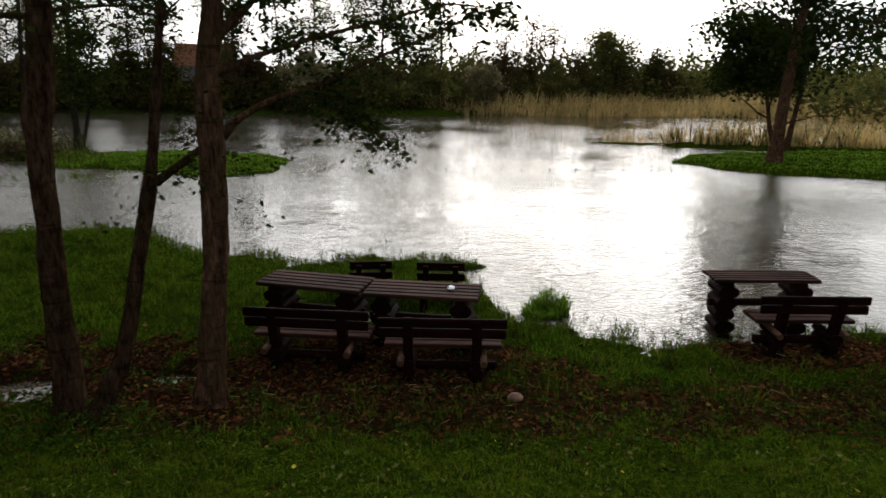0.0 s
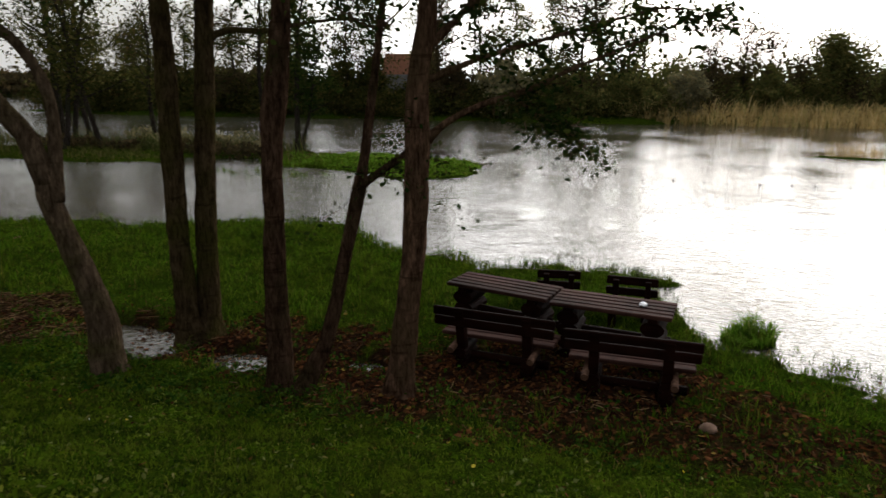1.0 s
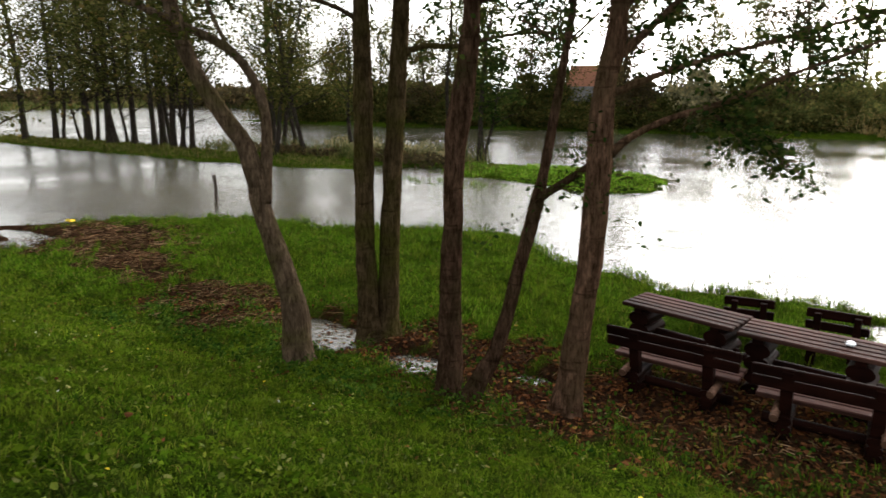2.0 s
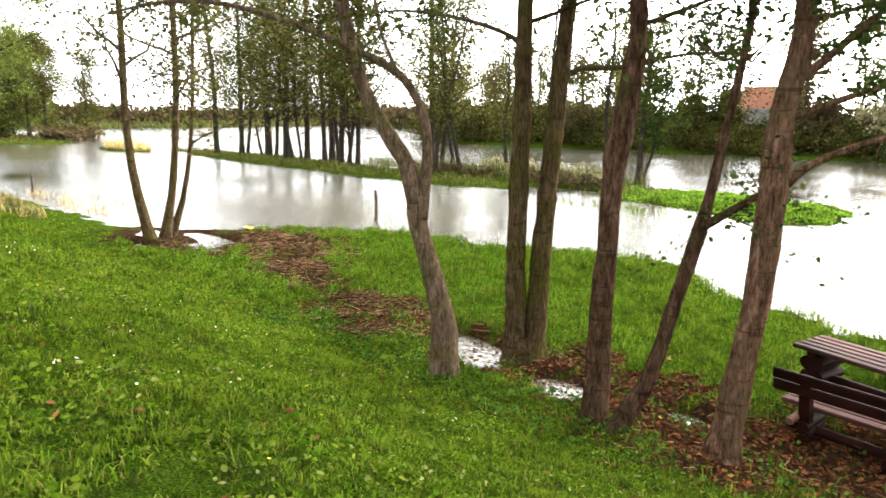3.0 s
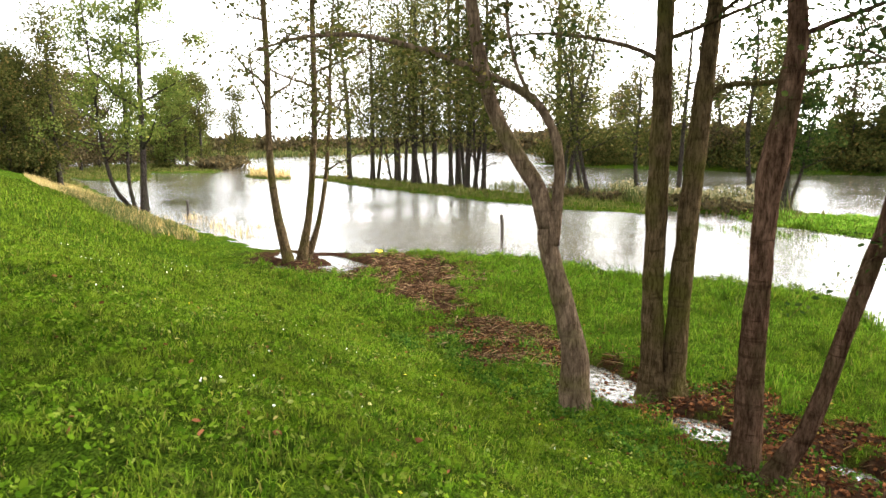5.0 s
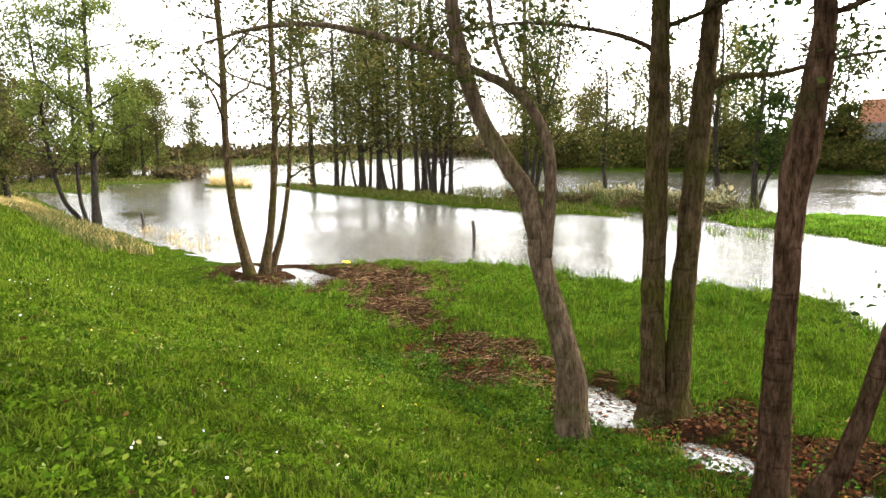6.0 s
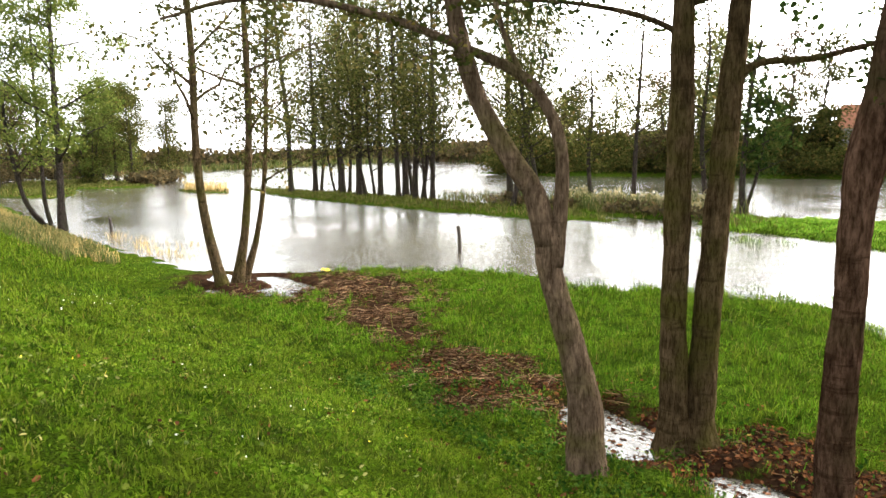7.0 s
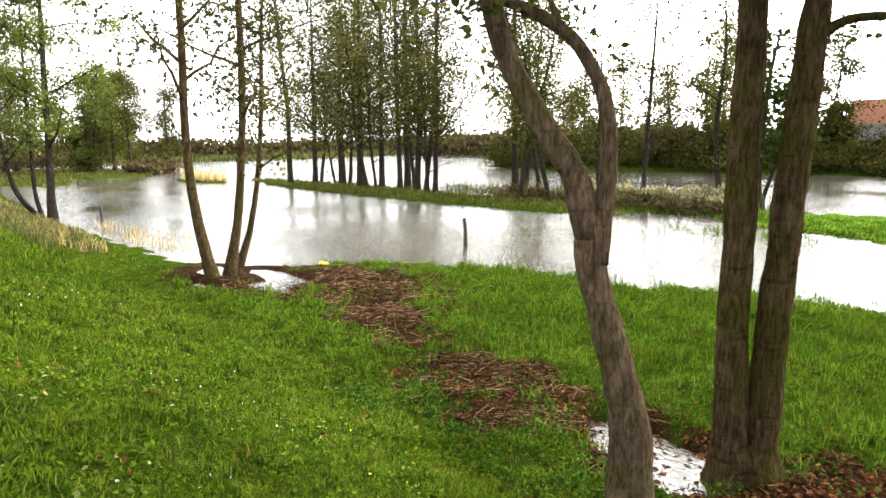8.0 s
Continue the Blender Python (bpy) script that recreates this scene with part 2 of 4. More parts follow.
# ---- mesh helpers ----
def mesh_from(name, verts, faces, mat, smooth=False):
    me = bpy.data.meshes.new(name)
    verts = np.asarray(verts, dtype=np.float32).reshape(-1, 3)
    loops = np.concatenate([np.asarray(f, dtype=np.int32).ravel() for f in faces])
    sizes = np.concatenate([np.full(len(f), np.asarray(f).shape[1], dtype=np.int32) for f in faces])
    me.vertices.add(len(verts))
    me.vertices.foreach_set("co", verts.ravel())
    me.loops.add(len(loops))
    me.loops.foreach_set("vertex_index", loops)
    me.polygons.add(len(sizes))
    me.polygons.foreach_set("loop_start", np.concatenate([[0], np.cumsum(sizes)[:-1]]).astype(np.int32))
    me.polygons.foreach_set("use_smooth", np.full(len(sizes), smooth))
    me.update(calc_edges=True)
    me.materials.append(mat)
    return me


def part(name, bm, material, parent, label=""):
    me = bpy.data.meshes.new(name)
    bm.to_mesh(me)
    bm.free()
    me.materials.append(material)
    ob = new(name, me)
    ob.parent = parent
    return tagged(ob, label)


def part_np(name, vf, material, parent, label="", smooth=True, kind=""):
    ob = new(name, mesh_from(name, vf[0], vf[1], material, smooth))
    ob.parent = parent
    return tagged(ob, label, kind=kind)


def thing(name, label, category, group="", at=(0, 0, 0), turn=0.0):
    ob = new(name)
    ob.matrix_world = pose(*at, 0, 0, turn)
    return tagged(ob, label, category, group)


def rng(seed):
    return np.random.default_rng(seed)


def spline(pts, step):
    """Points and radii along a smooth line through (x, y, z, r)."""
    p = np.array(pts, dtype=float)
    ext = np.vstack([2 * p[0] - p[1], p, 2 * p[-1] - p[-2]])
    out = []
    for i in range(len(p) - 1):
        a, b, c, d = ext[i:i + 4]
        n = max(2, int(np.linalg.norm(c[:3] - b[:3]) / step))
        t = np.linspace(0, 1, n, endpoint=False)[:, None]
        out.append(0.5 * (2 * b + (c - a) * t + (2 * a - 5 * b + 4 * c - d) * t ** 2 + (3 * b - a - 3 * c + d) * t ** 3))
    out.append(p[-1:])
    q = np.vstack(out)
    q[:, 3] = np.maximum(q[:, 3], 0.002)
    return q


def tube(q, sides, lump=0.0, seed=0, flare=0.0):
    """A round tapered tube along q (x, y, z, r), closed at the ends; lump roughens it."""
    c, r = q[:, :3], q[:, 3]
    d = np.gradient(c, axis=0)
    d /= np.linalg.norm(d, axis=1)[:, None] + 1e-9
    ref = np.where(np.abs(d[:, 2:3]) > 0.9, [[1.0, 0, 0]], [[0, 0, 1.0]])
    u = np.cross(ref, d)
    u /= np.linalg.norm(u, axis=1)[:, None] + 1e-9
    flip = np.cumprod(np.concatenate([[1.0], np.where((u[1:] * u[:-1]).sum(1) < 0, -1.0, 1.0)]))
    u *= flip[:, None]
    v = np.cross(d, u)
    a = np.linspace(0, 2 * np.pi, sides, endpoint=False)
    rad = np.repeat(r[:, None], sides, 1)
    if lump:
        g = rng(seed)
        s = np.linspace(0, 1, len(q))[:, None] * np.linalg.norm(np.diff(c, axis=0), axis=1).sum()
        k = np.zeros_like(rad)
        for f, w in ((1, 1.0), (2, 0.7), (3, 0.5), (5, 0.5), (7, 0.4)):
            k += w * np.sin(f * a[None] + g.uniform(0, 6) + g.uniform(0.6, 2.2) * s * f * 0.8) * np.sin(g.uniform(2, 9) * s + g.uniform(0, 6))
        k += 0.9 * np.sin(g.uniform(3, 4) * s + g.uniform(0, 6)) * np.sin(g.uniform(8, 12) * s + g.uniform(0, 6))
        k += 0.9 * g.normal(size=rad.shape) * 0.25
        rad = rad * (1 + lump * k)
        if flare:
            h = np.exp(-s / 0.22)
            rad = rad * (1 + flare * h * (0.35 + 0.65 * np.maximum(0, np.sin(4 * a[None] + g.uniform(0, 6)))))
    V = c[:, None] + rad[..., None] * (np.cos(a)[None, :, None] * u[:, None] + np.sin(a)[None, :, None] * v[:, None])
    n = len(q)
    i, j = np.meshgrid(np.arange(n - 1), np.arange(sides), indexing="ij")
    k = (j + 1) % sides
    F = np.stack([i * sides + j, i * sides + k, (i + 1) * sides + k, (i + 1) * sides + j], -1).reshape(-1, 4)
    V = np.vstack([V.reshape(-1, 3), c[:1], c[-1:]])
    j = np.arange(sides)
    k = (j + 1) % sides
    caps = np.vstack([np.stack([k, j, np.full(sides, n * sides)], -1), np.stack([(n - 1) * sides + j, (n - 1) * sides + k, np.full(sides, n * sides + 1)], -1)])
    return V, [F, caps]


def joined(vfs):
    V, by = [], {}
    o = 0
    for v, fs in vfs:
        V.append(v)
        for f in fs:
            f = np.asarray(f)
            by.setdefault(f.shape[1], []).append(f + o)
        o += len(v)
    return np.vstack(V), [np.vstack(f) for f in by.values()]


def leaf_cloud(pts, size, g, flat=0.35):
    """Small folded leaves round the given points, each turned at will."""
    n = len(pts)
    d = g.normal(size=(n, 3))
    d[:, 2] = d[:, 2] * flat - 0.35
    d /= np.linalg.norm(d, axis=1)[:, None]
    s = np.cross(d, g.normal(size=(n, 3)))
    s /= np.linalg.norm(s, axis=1)[:, None] + 1e-9
    up = np.cross(s, d)
    L = (size * g.uniform(0.6, 1.35, n))[:, None]
    w = L * g.uniform(0.22, 0.38, n)[:, None]
    V = np.stack([pts, pts + d * L * 0.35 + s * w + up * L * 0.10, pts + d * L * 0.8 + s * w * 0.75 + up * L * 0.08, pts + d * L, pts + d * L * 0.8 - s * w * 0.75 + up * L * 0.08, pts + d * L * 0.35 - s * w + up * L * 0.10], 1).reshape(-1, 3)
    b = np.arange(n)[:, None] * 6
    return V, [np.hstack([b, b + 1, b + 2, b + 3]), np.hstack([b, b + 3, b + 4, b + 5])]


def clump_cloud(pts, size, g):
    """Coarser leaf clumps for trees farther off: one bent four-cornered spray each."""
    n = len(pts)
    d = g.normal(size=(n, 3))
    d /= np.linalg.norm(d, axis=1)[:, None]
    s = np.cross(d, g.normal(size=(n, 3)))
    s /= np.linalg.norm(s, axis=1)[:, None] + 1e-9
    L = (size * g.uniform(0.5, 1.5, n))[:, None]
    V = np.stack([pts - d * L * 0.5, pts + s * L * g.uniform(0.2, 0.4, (n, 1)), pts + d * L * 0.5, pts - s * L * g.uniform(0.2, 0.4, (n, 1)) + np.cross(d, s) * L * 0.2], 1).reshape(-1, 3)
    b = np.arange(n)[:, None] * 4
    return V, [np.hstack([b, b + 1, b + 2]), np.hstack([b, b + 2, b + 3])]


def blades(pts, height, width, g, lean=0.35):
    """Grass or reed blades: a bent strip of three triangles on each point."""
    n = len(pts)
    az = g.uniform(0, 2 * np.pi, n)
    h = height * g.uniform(0.5, 1.3, n)
    w = width * g.uniform(0.7, 1.3, n)
    side = np.stack([np.cos(az), np.sin(az), np.zeros(n)], 1) * w[:, None] * 0.5
    az2 = g.uniform(0, 2 * np.pi, n)
    ln = np.stack([np.cos(az2), np.sin(az2), np.zeros(n)], 1) * (h * lean * g.uniform(0.2, 1.4, n))[:, None]
    mid = pts + ln * 0.35 + np.array([0, 0, 1]) * (h * 0.6)[:, None]
    tip = pts + ln + np.array([0, 0, 1]) * (h * (1 - 0.25 * lean))[:, None]
    V = np.stack([pts - side, pts + side, mid - side * 0.75, mid + side * 0.75, tip], 1).reshape(-1, 3)
    b = np.arange(n)[:, None] * 5
    return V, [np.hstack([b, b + 1, b + 3, b + 2]), np.hstack([b + 2, b + 3, b + 4])]


# ---- terrain ----
PHASE = rng(7).uniform(0, 6.28, (40, 2))
HEAD = rng(8).uniform(0, 6.28, 40)


def rough(x, y, scale, first=0, waves=9):
    """Smooth unevenness between about -1 and 1."""
    s = 0
    for i in range(first, first + waves):
        f = (1.0 + 0.45 * (i - first)) / scale
        s = s + np.sin(f * (x * np.cos(HEAD[i]) + y * np.sin(HEAD[i])) * 2 + PHASE[i, 0]) / (1 + 0.35 * (i - first))
    return s / 2.6


SHORE_X = [-200, -60, -34, -19.9, -17.3, -16.7, -15.2, -13.6, -10.5, -8.5, -6.4, -5.0, -3.5, -2.1, -1.3, -0.3, 0.6, 0.95, 1.6, 2.9, 3.6, 5.6, 12, 200]
SHORE_Y = [7.6, 6.6, 6.1, 6.7, 8.7, 9.5, 10.4, 11.7, 12.0, 13.3, 13.6, 12.0, 11.3, 10.9, 11.5, 11.2, 9.6, 8.3, 7.8, 7.55, 7.6, 7.9, 8.4, 9]


def step(a, b, v):
    t = np.clip((v - a) / (b - a), 0, 1)
    return t * t * (3 - 2 * t)


def mound(x, y, cx, cy, rx, ry, turn, h):
    c, s = math.cos(radians(turn)), math.sin(radians(turn))
    u, v = (x - cx) * c + (y - cy) * s, -(x - cx) * s + (y - cy) * c
    d = np.sqrt((u / rx) ** 2 + (v / ry) ** 2) + 0.10 * rough(x, y, 2.0, 3)
    return h - (h + 0.45) * step(0.82, 1.22, d)


MOUNDS = [
    # low flooded islands: centre, half sizes, turn, height
    (-10.4, 24.6, 5.0, 2.8, -8, 0.09), (-12.5, 20.6, 3.0, 1.0, 0, -0.07), (-7.4, 22.4, 2.1, 1.7, 10, 0.06),
    (-38.0, 24.2, 21.0, 2.5, -4, 0.09), (-21.0, 25.6, 8.5, 1.7, 3, 0.12),
    (18.5, 23.6, 10.2, 4.6, -12, 0.16), (21.5, 30.4, 12.5, 2.2, -5, 0.12), (8.9, 32.0, 2.6, 0.5, -3, 0.05),
    (1.42, 8.62, 0.36, 0.28, 20, 0.06), (-0.2, 10.9, 1.1, 0.35, 0, 0.04),
    (-100.0, 19.0, 24.0, 7.0, 2, 0.12), (-92.0, 10.0, 27.0, 5.0, 3, 0.10), (-62.0, 22.0, 6.0, 1.6, 0, 0.05),
]
PUDDLES = [(-5.75, 6.35, 0.70, 0.55), (-6.35, 6.6, 0.45, 0.32), (-4.25, 6.2, 0.62, 0.34), (-2.9, 6.5, 0.3, 0.2), (-16.0, 7.7, 1.5, 0.4), (-17.7, 6.9, 0.9, 0.45), (-15.3, 7.0, 1.0, 0.35), (-16.4, 6.1, 0.7, 0.22), (-14.2, 9.3, 0.8, 0.25), (-1.55, 8.5, 0.7, 0.5), (-0.5, 8.3, 0.45, 0.4), (-7.0, 11.4, 0.8, 0.25)]


def ground_z(x, y):
    sh = np.interp(x, SHORE_X, SHORE_Y) + 0.22 * rough(x, y, 0.8) + 0.12 * rough(x, y, 0.25, 9)
    d = sh - y
    z = np.where(d > 0, 0.015 + np.minimum(d * 0.05, 0.11), np.maximum(d * 0.12, -0.45))
    z = z + 0.025 * rough(x, y, 0.35, 5) * step(-1.5, 0.5, d)
    z = z + 0.018 * rough(x, y, 0.09, 23) * step(4.8, 5.4, y) * step(8.6, 7.6, y)
    for p in PUDDLES:
        z = z - 0.20 * np.exp(-(((x - p[0]) / p[2]) ** 2 + ((y - p[1]) / p[3]) ** 2) ** 2)
    for m in MOUNDS:
        z = np.maximum(z, mound(x, y, *m) + 0.02 * rough(x, y, 0.5, 11))
    # far banks
    z = np.maximum(z, -0.45 + 1.05 * step(51, 57, y + 1.2 * rough(x, y, 6) + 0.00 * x) * step(-75, -50, x))
    z = np.maximum(z, -0.45 + 1.0 * step(150, 175, -x + 2.5 * rough(x, y, 9)))
    z = np.maximum(z, -0.45 + 1.0 * step(95, 110, y + 0.25 * (x + 80) + 2 * rough(x, y, 9)))
    z = np.maximum(z, -0.45 + 1.0 * step(34, 42, x + 2 * rough(x, y, 8)))
    # embankment on which the viewer stands
    foot = 5.25 + 0.18 * rough(x, y, 2.2, 14) - 0.45 * np.exp(-((x + 16.0) / 2.6) ** 2)
    t = np.clip((foot - y) / 4.9, 0, 1)
    bank = 1.62 * (t * t * (3 - 2 * t) * 0.75 + t * 0.25)
    z = np.where(y < foot, np.maximum(z, 0.12) + bank + 0.03 * rough(x, y, 0.6, 16) * t, z)
    return z


def mud_at(x, y):
    n = 0.45 * rough(x, y, 0.45, 20) + 0.3 * rough(x, y, 0.16, 27)
    def patch(cx, cy, rx, ry, turn=0.0, k=0.7):
        c, w = math.cos(turn), math.sin(turn)
        u, v = (x - cx) * c + (y - cy) * w, -(x - cx) * w + (y - cy) * c
        return step(1.0, 0.62, np.sqrt((u / rx) ** 2 + (v / ry) ** 2) + n * k)
    strip = step(1.0, 0.45, np.abs(y - 5.75) / 0.75 + n * 0.8) * step(-5.0, -2.2, x) * step(9, 5, x)
    a = patch(-8.0, 6.35, 1.75, 0.95, -0.15)
    b = np.maximum(patch(-14.6, 8.4, 3.5, 1.7, -0.12), patch(-11.6, 7.3, 1.9, 0.9, -0.4))
    c = np.maximum(patch(-0.6, 6.7, 2.4, 1.1, 0, 0.5), patch(-2.3, 6.2, 2.0, 0.85, 0, 0.8))
    d = patch(-16.7, 7.1, 3.3, 1.9, 0, 0.35)
    e = np.maximum(patch(-5.3, 6.4, 1.7, 0.85), patch(-3.9, 6.6, 1.5, 1.0, 0, 0.8))
    f = patch(-10.9, 7.15, 1.7, 0.55, -0.35, 0.8)
    k = patch(4.4, 7.2, 1.6, 0.7, 0, 0.5)
    return np.clip(np.maximum.reduce([strip * 0.85, a, b, c, d, e, f, k]), 0, 1)


def axis(parts):
    return np.unique(np.concatenate([np.arange(a, b, s) for a, b, s in parts] + [[parts[-1][1]]]))


xs = axis([(-1500, -400, 100), (-400, -120, 14), (-120, -60, 1.2), (-60, -20, 0.5), (-20, -9, 0.16), (-9, 6, 0.08), (6, 24, 0.4), (24, 60, 1.5), (60, 400, 20), (400, 1500, 110)])
ys = axis([(-400, -20, 30), (-20, -2, 0.8), (-2, 14, 0.08), (14, 36, 0.4), (36, 62, 1.0), (62, 180, 4), (180, 400, 20), (400, 1500, 110)])
gx, gy = np.meshgrid(xs, ys, indexing="ij")
gz = ground_z(gx, gy)
ni, nj = gx.shape
ii, jj = np.meshgrid(np.arange(ni - 1), np.arange(nj - 1), indexing="ij")
quads = np.stack([ii * nj + jj, (ii + 1) * nj + jj, (ii + 1) * nj + jj + 1, ii * nj + jj + 1], -1).reshape(-1, 4)
ground_mesh = mesh_from("ground", np.stack([gx, gy, gz], -1), [quads], GROUND, True)
att = ground_mesh.attributes.new("mud", "FLOAT", "POINT")
att.data.foreach_set("value", mud_at(gx, gy).ravel().astype(np.float32))
ground = tagged(new("ground", ground_mesh), "grassy embankment and low flooded meadow with muddy patches", "ground", kind="structure")
S = 1500.0
water = tagged(new("water", mesh_from("water", [(-S, -20, 0), (S, -20, 0), (S, S, 0), (-S, S, 0)], [[(0, 1, 2, 3)]], WATER)),
               "flood water with wind ripples, mirroring a white sky", "water", kind="structure")

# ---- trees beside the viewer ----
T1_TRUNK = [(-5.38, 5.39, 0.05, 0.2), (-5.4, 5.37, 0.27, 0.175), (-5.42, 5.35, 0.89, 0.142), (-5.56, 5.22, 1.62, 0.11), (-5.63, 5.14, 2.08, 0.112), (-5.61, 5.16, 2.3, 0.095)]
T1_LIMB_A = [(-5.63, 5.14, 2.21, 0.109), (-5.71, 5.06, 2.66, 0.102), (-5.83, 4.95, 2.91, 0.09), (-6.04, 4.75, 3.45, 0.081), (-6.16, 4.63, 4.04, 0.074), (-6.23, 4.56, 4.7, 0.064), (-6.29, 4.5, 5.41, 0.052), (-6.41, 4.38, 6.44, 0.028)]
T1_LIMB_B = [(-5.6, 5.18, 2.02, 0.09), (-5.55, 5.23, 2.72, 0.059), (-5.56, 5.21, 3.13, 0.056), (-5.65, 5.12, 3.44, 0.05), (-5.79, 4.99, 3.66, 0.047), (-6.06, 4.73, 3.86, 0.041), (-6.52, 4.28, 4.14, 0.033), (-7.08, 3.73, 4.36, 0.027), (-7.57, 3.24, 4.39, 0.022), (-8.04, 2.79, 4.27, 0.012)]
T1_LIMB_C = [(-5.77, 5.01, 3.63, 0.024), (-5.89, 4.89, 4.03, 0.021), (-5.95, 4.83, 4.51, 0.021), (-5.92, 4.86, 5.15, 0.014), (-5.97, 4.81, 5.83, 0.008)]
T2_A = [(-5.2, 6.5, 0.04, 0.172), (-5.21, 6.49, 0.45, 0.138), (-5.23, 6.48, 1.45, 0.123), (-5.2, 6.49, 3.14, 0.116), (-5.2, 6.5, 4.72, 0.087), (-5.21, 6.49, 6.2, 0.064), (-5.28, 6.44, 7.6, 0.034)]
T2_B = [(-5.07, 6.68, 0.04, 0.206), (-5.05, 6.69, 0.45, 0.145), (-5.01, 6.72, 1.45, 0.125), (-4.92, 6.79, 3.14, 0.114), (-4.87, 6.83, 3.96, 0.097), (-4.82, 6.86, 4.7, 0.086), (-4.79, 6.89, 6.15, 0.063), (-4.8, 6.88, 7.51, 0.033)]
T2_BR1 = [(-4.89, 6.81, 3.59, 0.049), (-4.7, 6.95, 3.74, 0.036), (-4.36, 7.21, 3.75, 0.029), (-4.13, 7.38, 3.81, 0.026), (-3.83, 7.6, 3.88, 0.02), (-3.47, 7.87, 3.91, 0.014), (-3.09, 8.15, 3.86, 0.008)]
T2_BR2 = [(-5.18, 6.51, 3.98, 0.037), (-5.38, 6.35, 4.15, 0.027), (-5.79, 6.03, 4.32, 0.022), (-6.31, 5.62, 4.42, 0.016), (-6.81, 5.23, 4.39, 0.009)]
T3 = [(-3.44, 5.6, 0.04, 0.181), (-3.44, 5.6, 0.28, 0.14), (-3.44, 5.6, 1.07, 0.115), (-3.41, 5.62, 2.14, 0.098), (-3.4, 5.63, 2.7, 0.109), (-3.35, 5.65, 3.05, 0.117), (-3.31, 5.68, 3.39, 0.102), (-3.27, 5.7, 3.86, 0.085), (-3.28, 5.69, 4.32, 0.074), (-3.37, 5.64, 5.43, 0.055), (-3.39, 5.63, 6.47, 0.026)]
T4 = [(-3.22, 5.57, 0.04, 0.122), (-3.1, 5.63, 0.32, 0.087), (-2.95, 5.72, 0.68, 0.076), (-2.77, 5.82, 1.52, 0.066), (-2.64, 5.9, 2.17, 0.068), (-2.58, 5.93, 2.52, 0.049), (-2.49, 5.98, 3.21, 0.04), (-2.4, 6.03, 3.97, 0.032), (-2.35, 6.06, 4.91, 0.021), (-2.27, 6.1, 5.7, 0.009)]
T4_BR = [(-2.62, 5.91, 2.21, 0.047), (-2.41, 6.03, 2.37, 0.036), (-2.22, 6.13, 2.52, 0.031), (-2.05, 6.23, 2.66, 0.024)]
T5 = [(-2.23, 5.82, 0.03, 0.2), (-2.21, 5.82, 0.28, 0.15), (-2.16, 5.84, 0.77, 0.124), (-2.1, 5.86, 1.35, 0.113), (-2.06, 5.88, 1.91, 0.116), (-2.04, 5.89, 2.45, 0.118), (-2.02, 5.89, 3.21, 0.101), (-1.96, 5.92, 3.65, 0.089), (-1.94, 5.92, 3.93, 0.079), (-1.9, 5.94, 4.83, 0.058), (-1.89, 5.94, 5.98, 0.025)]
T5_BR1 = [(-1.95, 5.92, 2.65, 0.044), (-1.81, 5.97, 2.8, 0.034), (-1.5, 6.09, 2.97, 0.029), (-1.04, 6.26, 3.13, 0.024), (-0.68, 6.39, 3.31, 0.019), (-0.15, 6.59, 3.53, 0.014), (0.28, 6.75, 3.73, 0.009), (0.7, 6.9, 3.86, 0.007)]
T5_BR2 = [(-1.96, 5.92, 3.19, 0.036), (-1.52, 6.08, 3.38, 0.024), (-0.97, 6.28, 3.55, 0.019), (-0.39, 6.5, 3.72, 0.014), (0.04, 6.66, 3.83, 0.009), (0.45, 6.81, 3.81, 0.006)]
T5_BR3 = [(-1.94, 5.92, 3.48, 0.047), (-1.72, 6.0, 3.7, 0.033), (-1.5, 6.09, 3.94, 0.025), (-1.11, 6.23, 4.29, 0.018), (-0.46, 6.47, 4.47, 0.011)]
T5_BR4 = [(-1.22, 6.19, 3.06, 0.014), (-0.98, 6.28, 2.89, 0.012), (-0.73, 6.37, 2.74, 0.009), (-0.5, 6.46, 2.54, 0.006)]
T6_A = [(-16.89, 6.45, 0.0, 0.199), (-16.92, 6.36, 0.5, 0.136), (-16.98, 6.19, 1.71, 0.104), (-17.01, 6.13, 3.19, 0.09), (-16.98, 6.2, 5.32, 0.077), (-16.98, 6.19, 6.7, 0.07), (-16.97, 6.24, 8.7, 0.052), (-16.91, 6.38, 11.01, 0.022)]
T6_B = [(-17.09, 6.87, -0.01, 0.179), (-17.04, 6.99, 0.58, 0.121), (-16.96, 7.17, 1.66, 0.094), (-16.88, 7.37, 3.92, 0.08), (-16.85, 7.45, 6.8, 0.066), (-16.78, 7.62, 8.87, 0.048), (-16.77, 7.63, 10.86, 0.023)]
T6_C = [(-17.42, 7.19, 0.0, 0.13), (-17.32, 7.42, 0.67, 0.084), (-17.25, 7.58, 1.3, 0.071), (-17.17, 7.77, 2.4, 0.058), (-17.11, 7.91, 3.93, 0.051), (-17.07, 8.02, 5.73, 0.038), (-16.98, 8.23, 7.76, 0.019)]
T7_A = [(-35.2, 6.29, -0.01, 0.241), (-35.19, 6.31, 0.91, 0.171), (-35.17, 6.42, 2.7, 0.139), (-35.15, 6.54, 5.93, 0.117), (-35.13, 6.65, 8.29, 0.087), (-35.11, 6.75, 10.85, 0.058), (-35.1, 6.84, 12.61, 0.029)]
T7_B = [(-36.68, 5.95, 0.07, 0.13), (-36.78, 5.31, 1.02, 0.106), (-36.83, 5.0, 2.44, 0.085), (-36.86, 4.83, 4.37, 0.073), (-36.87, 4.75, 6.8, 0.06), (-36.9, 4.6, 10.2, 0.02)]
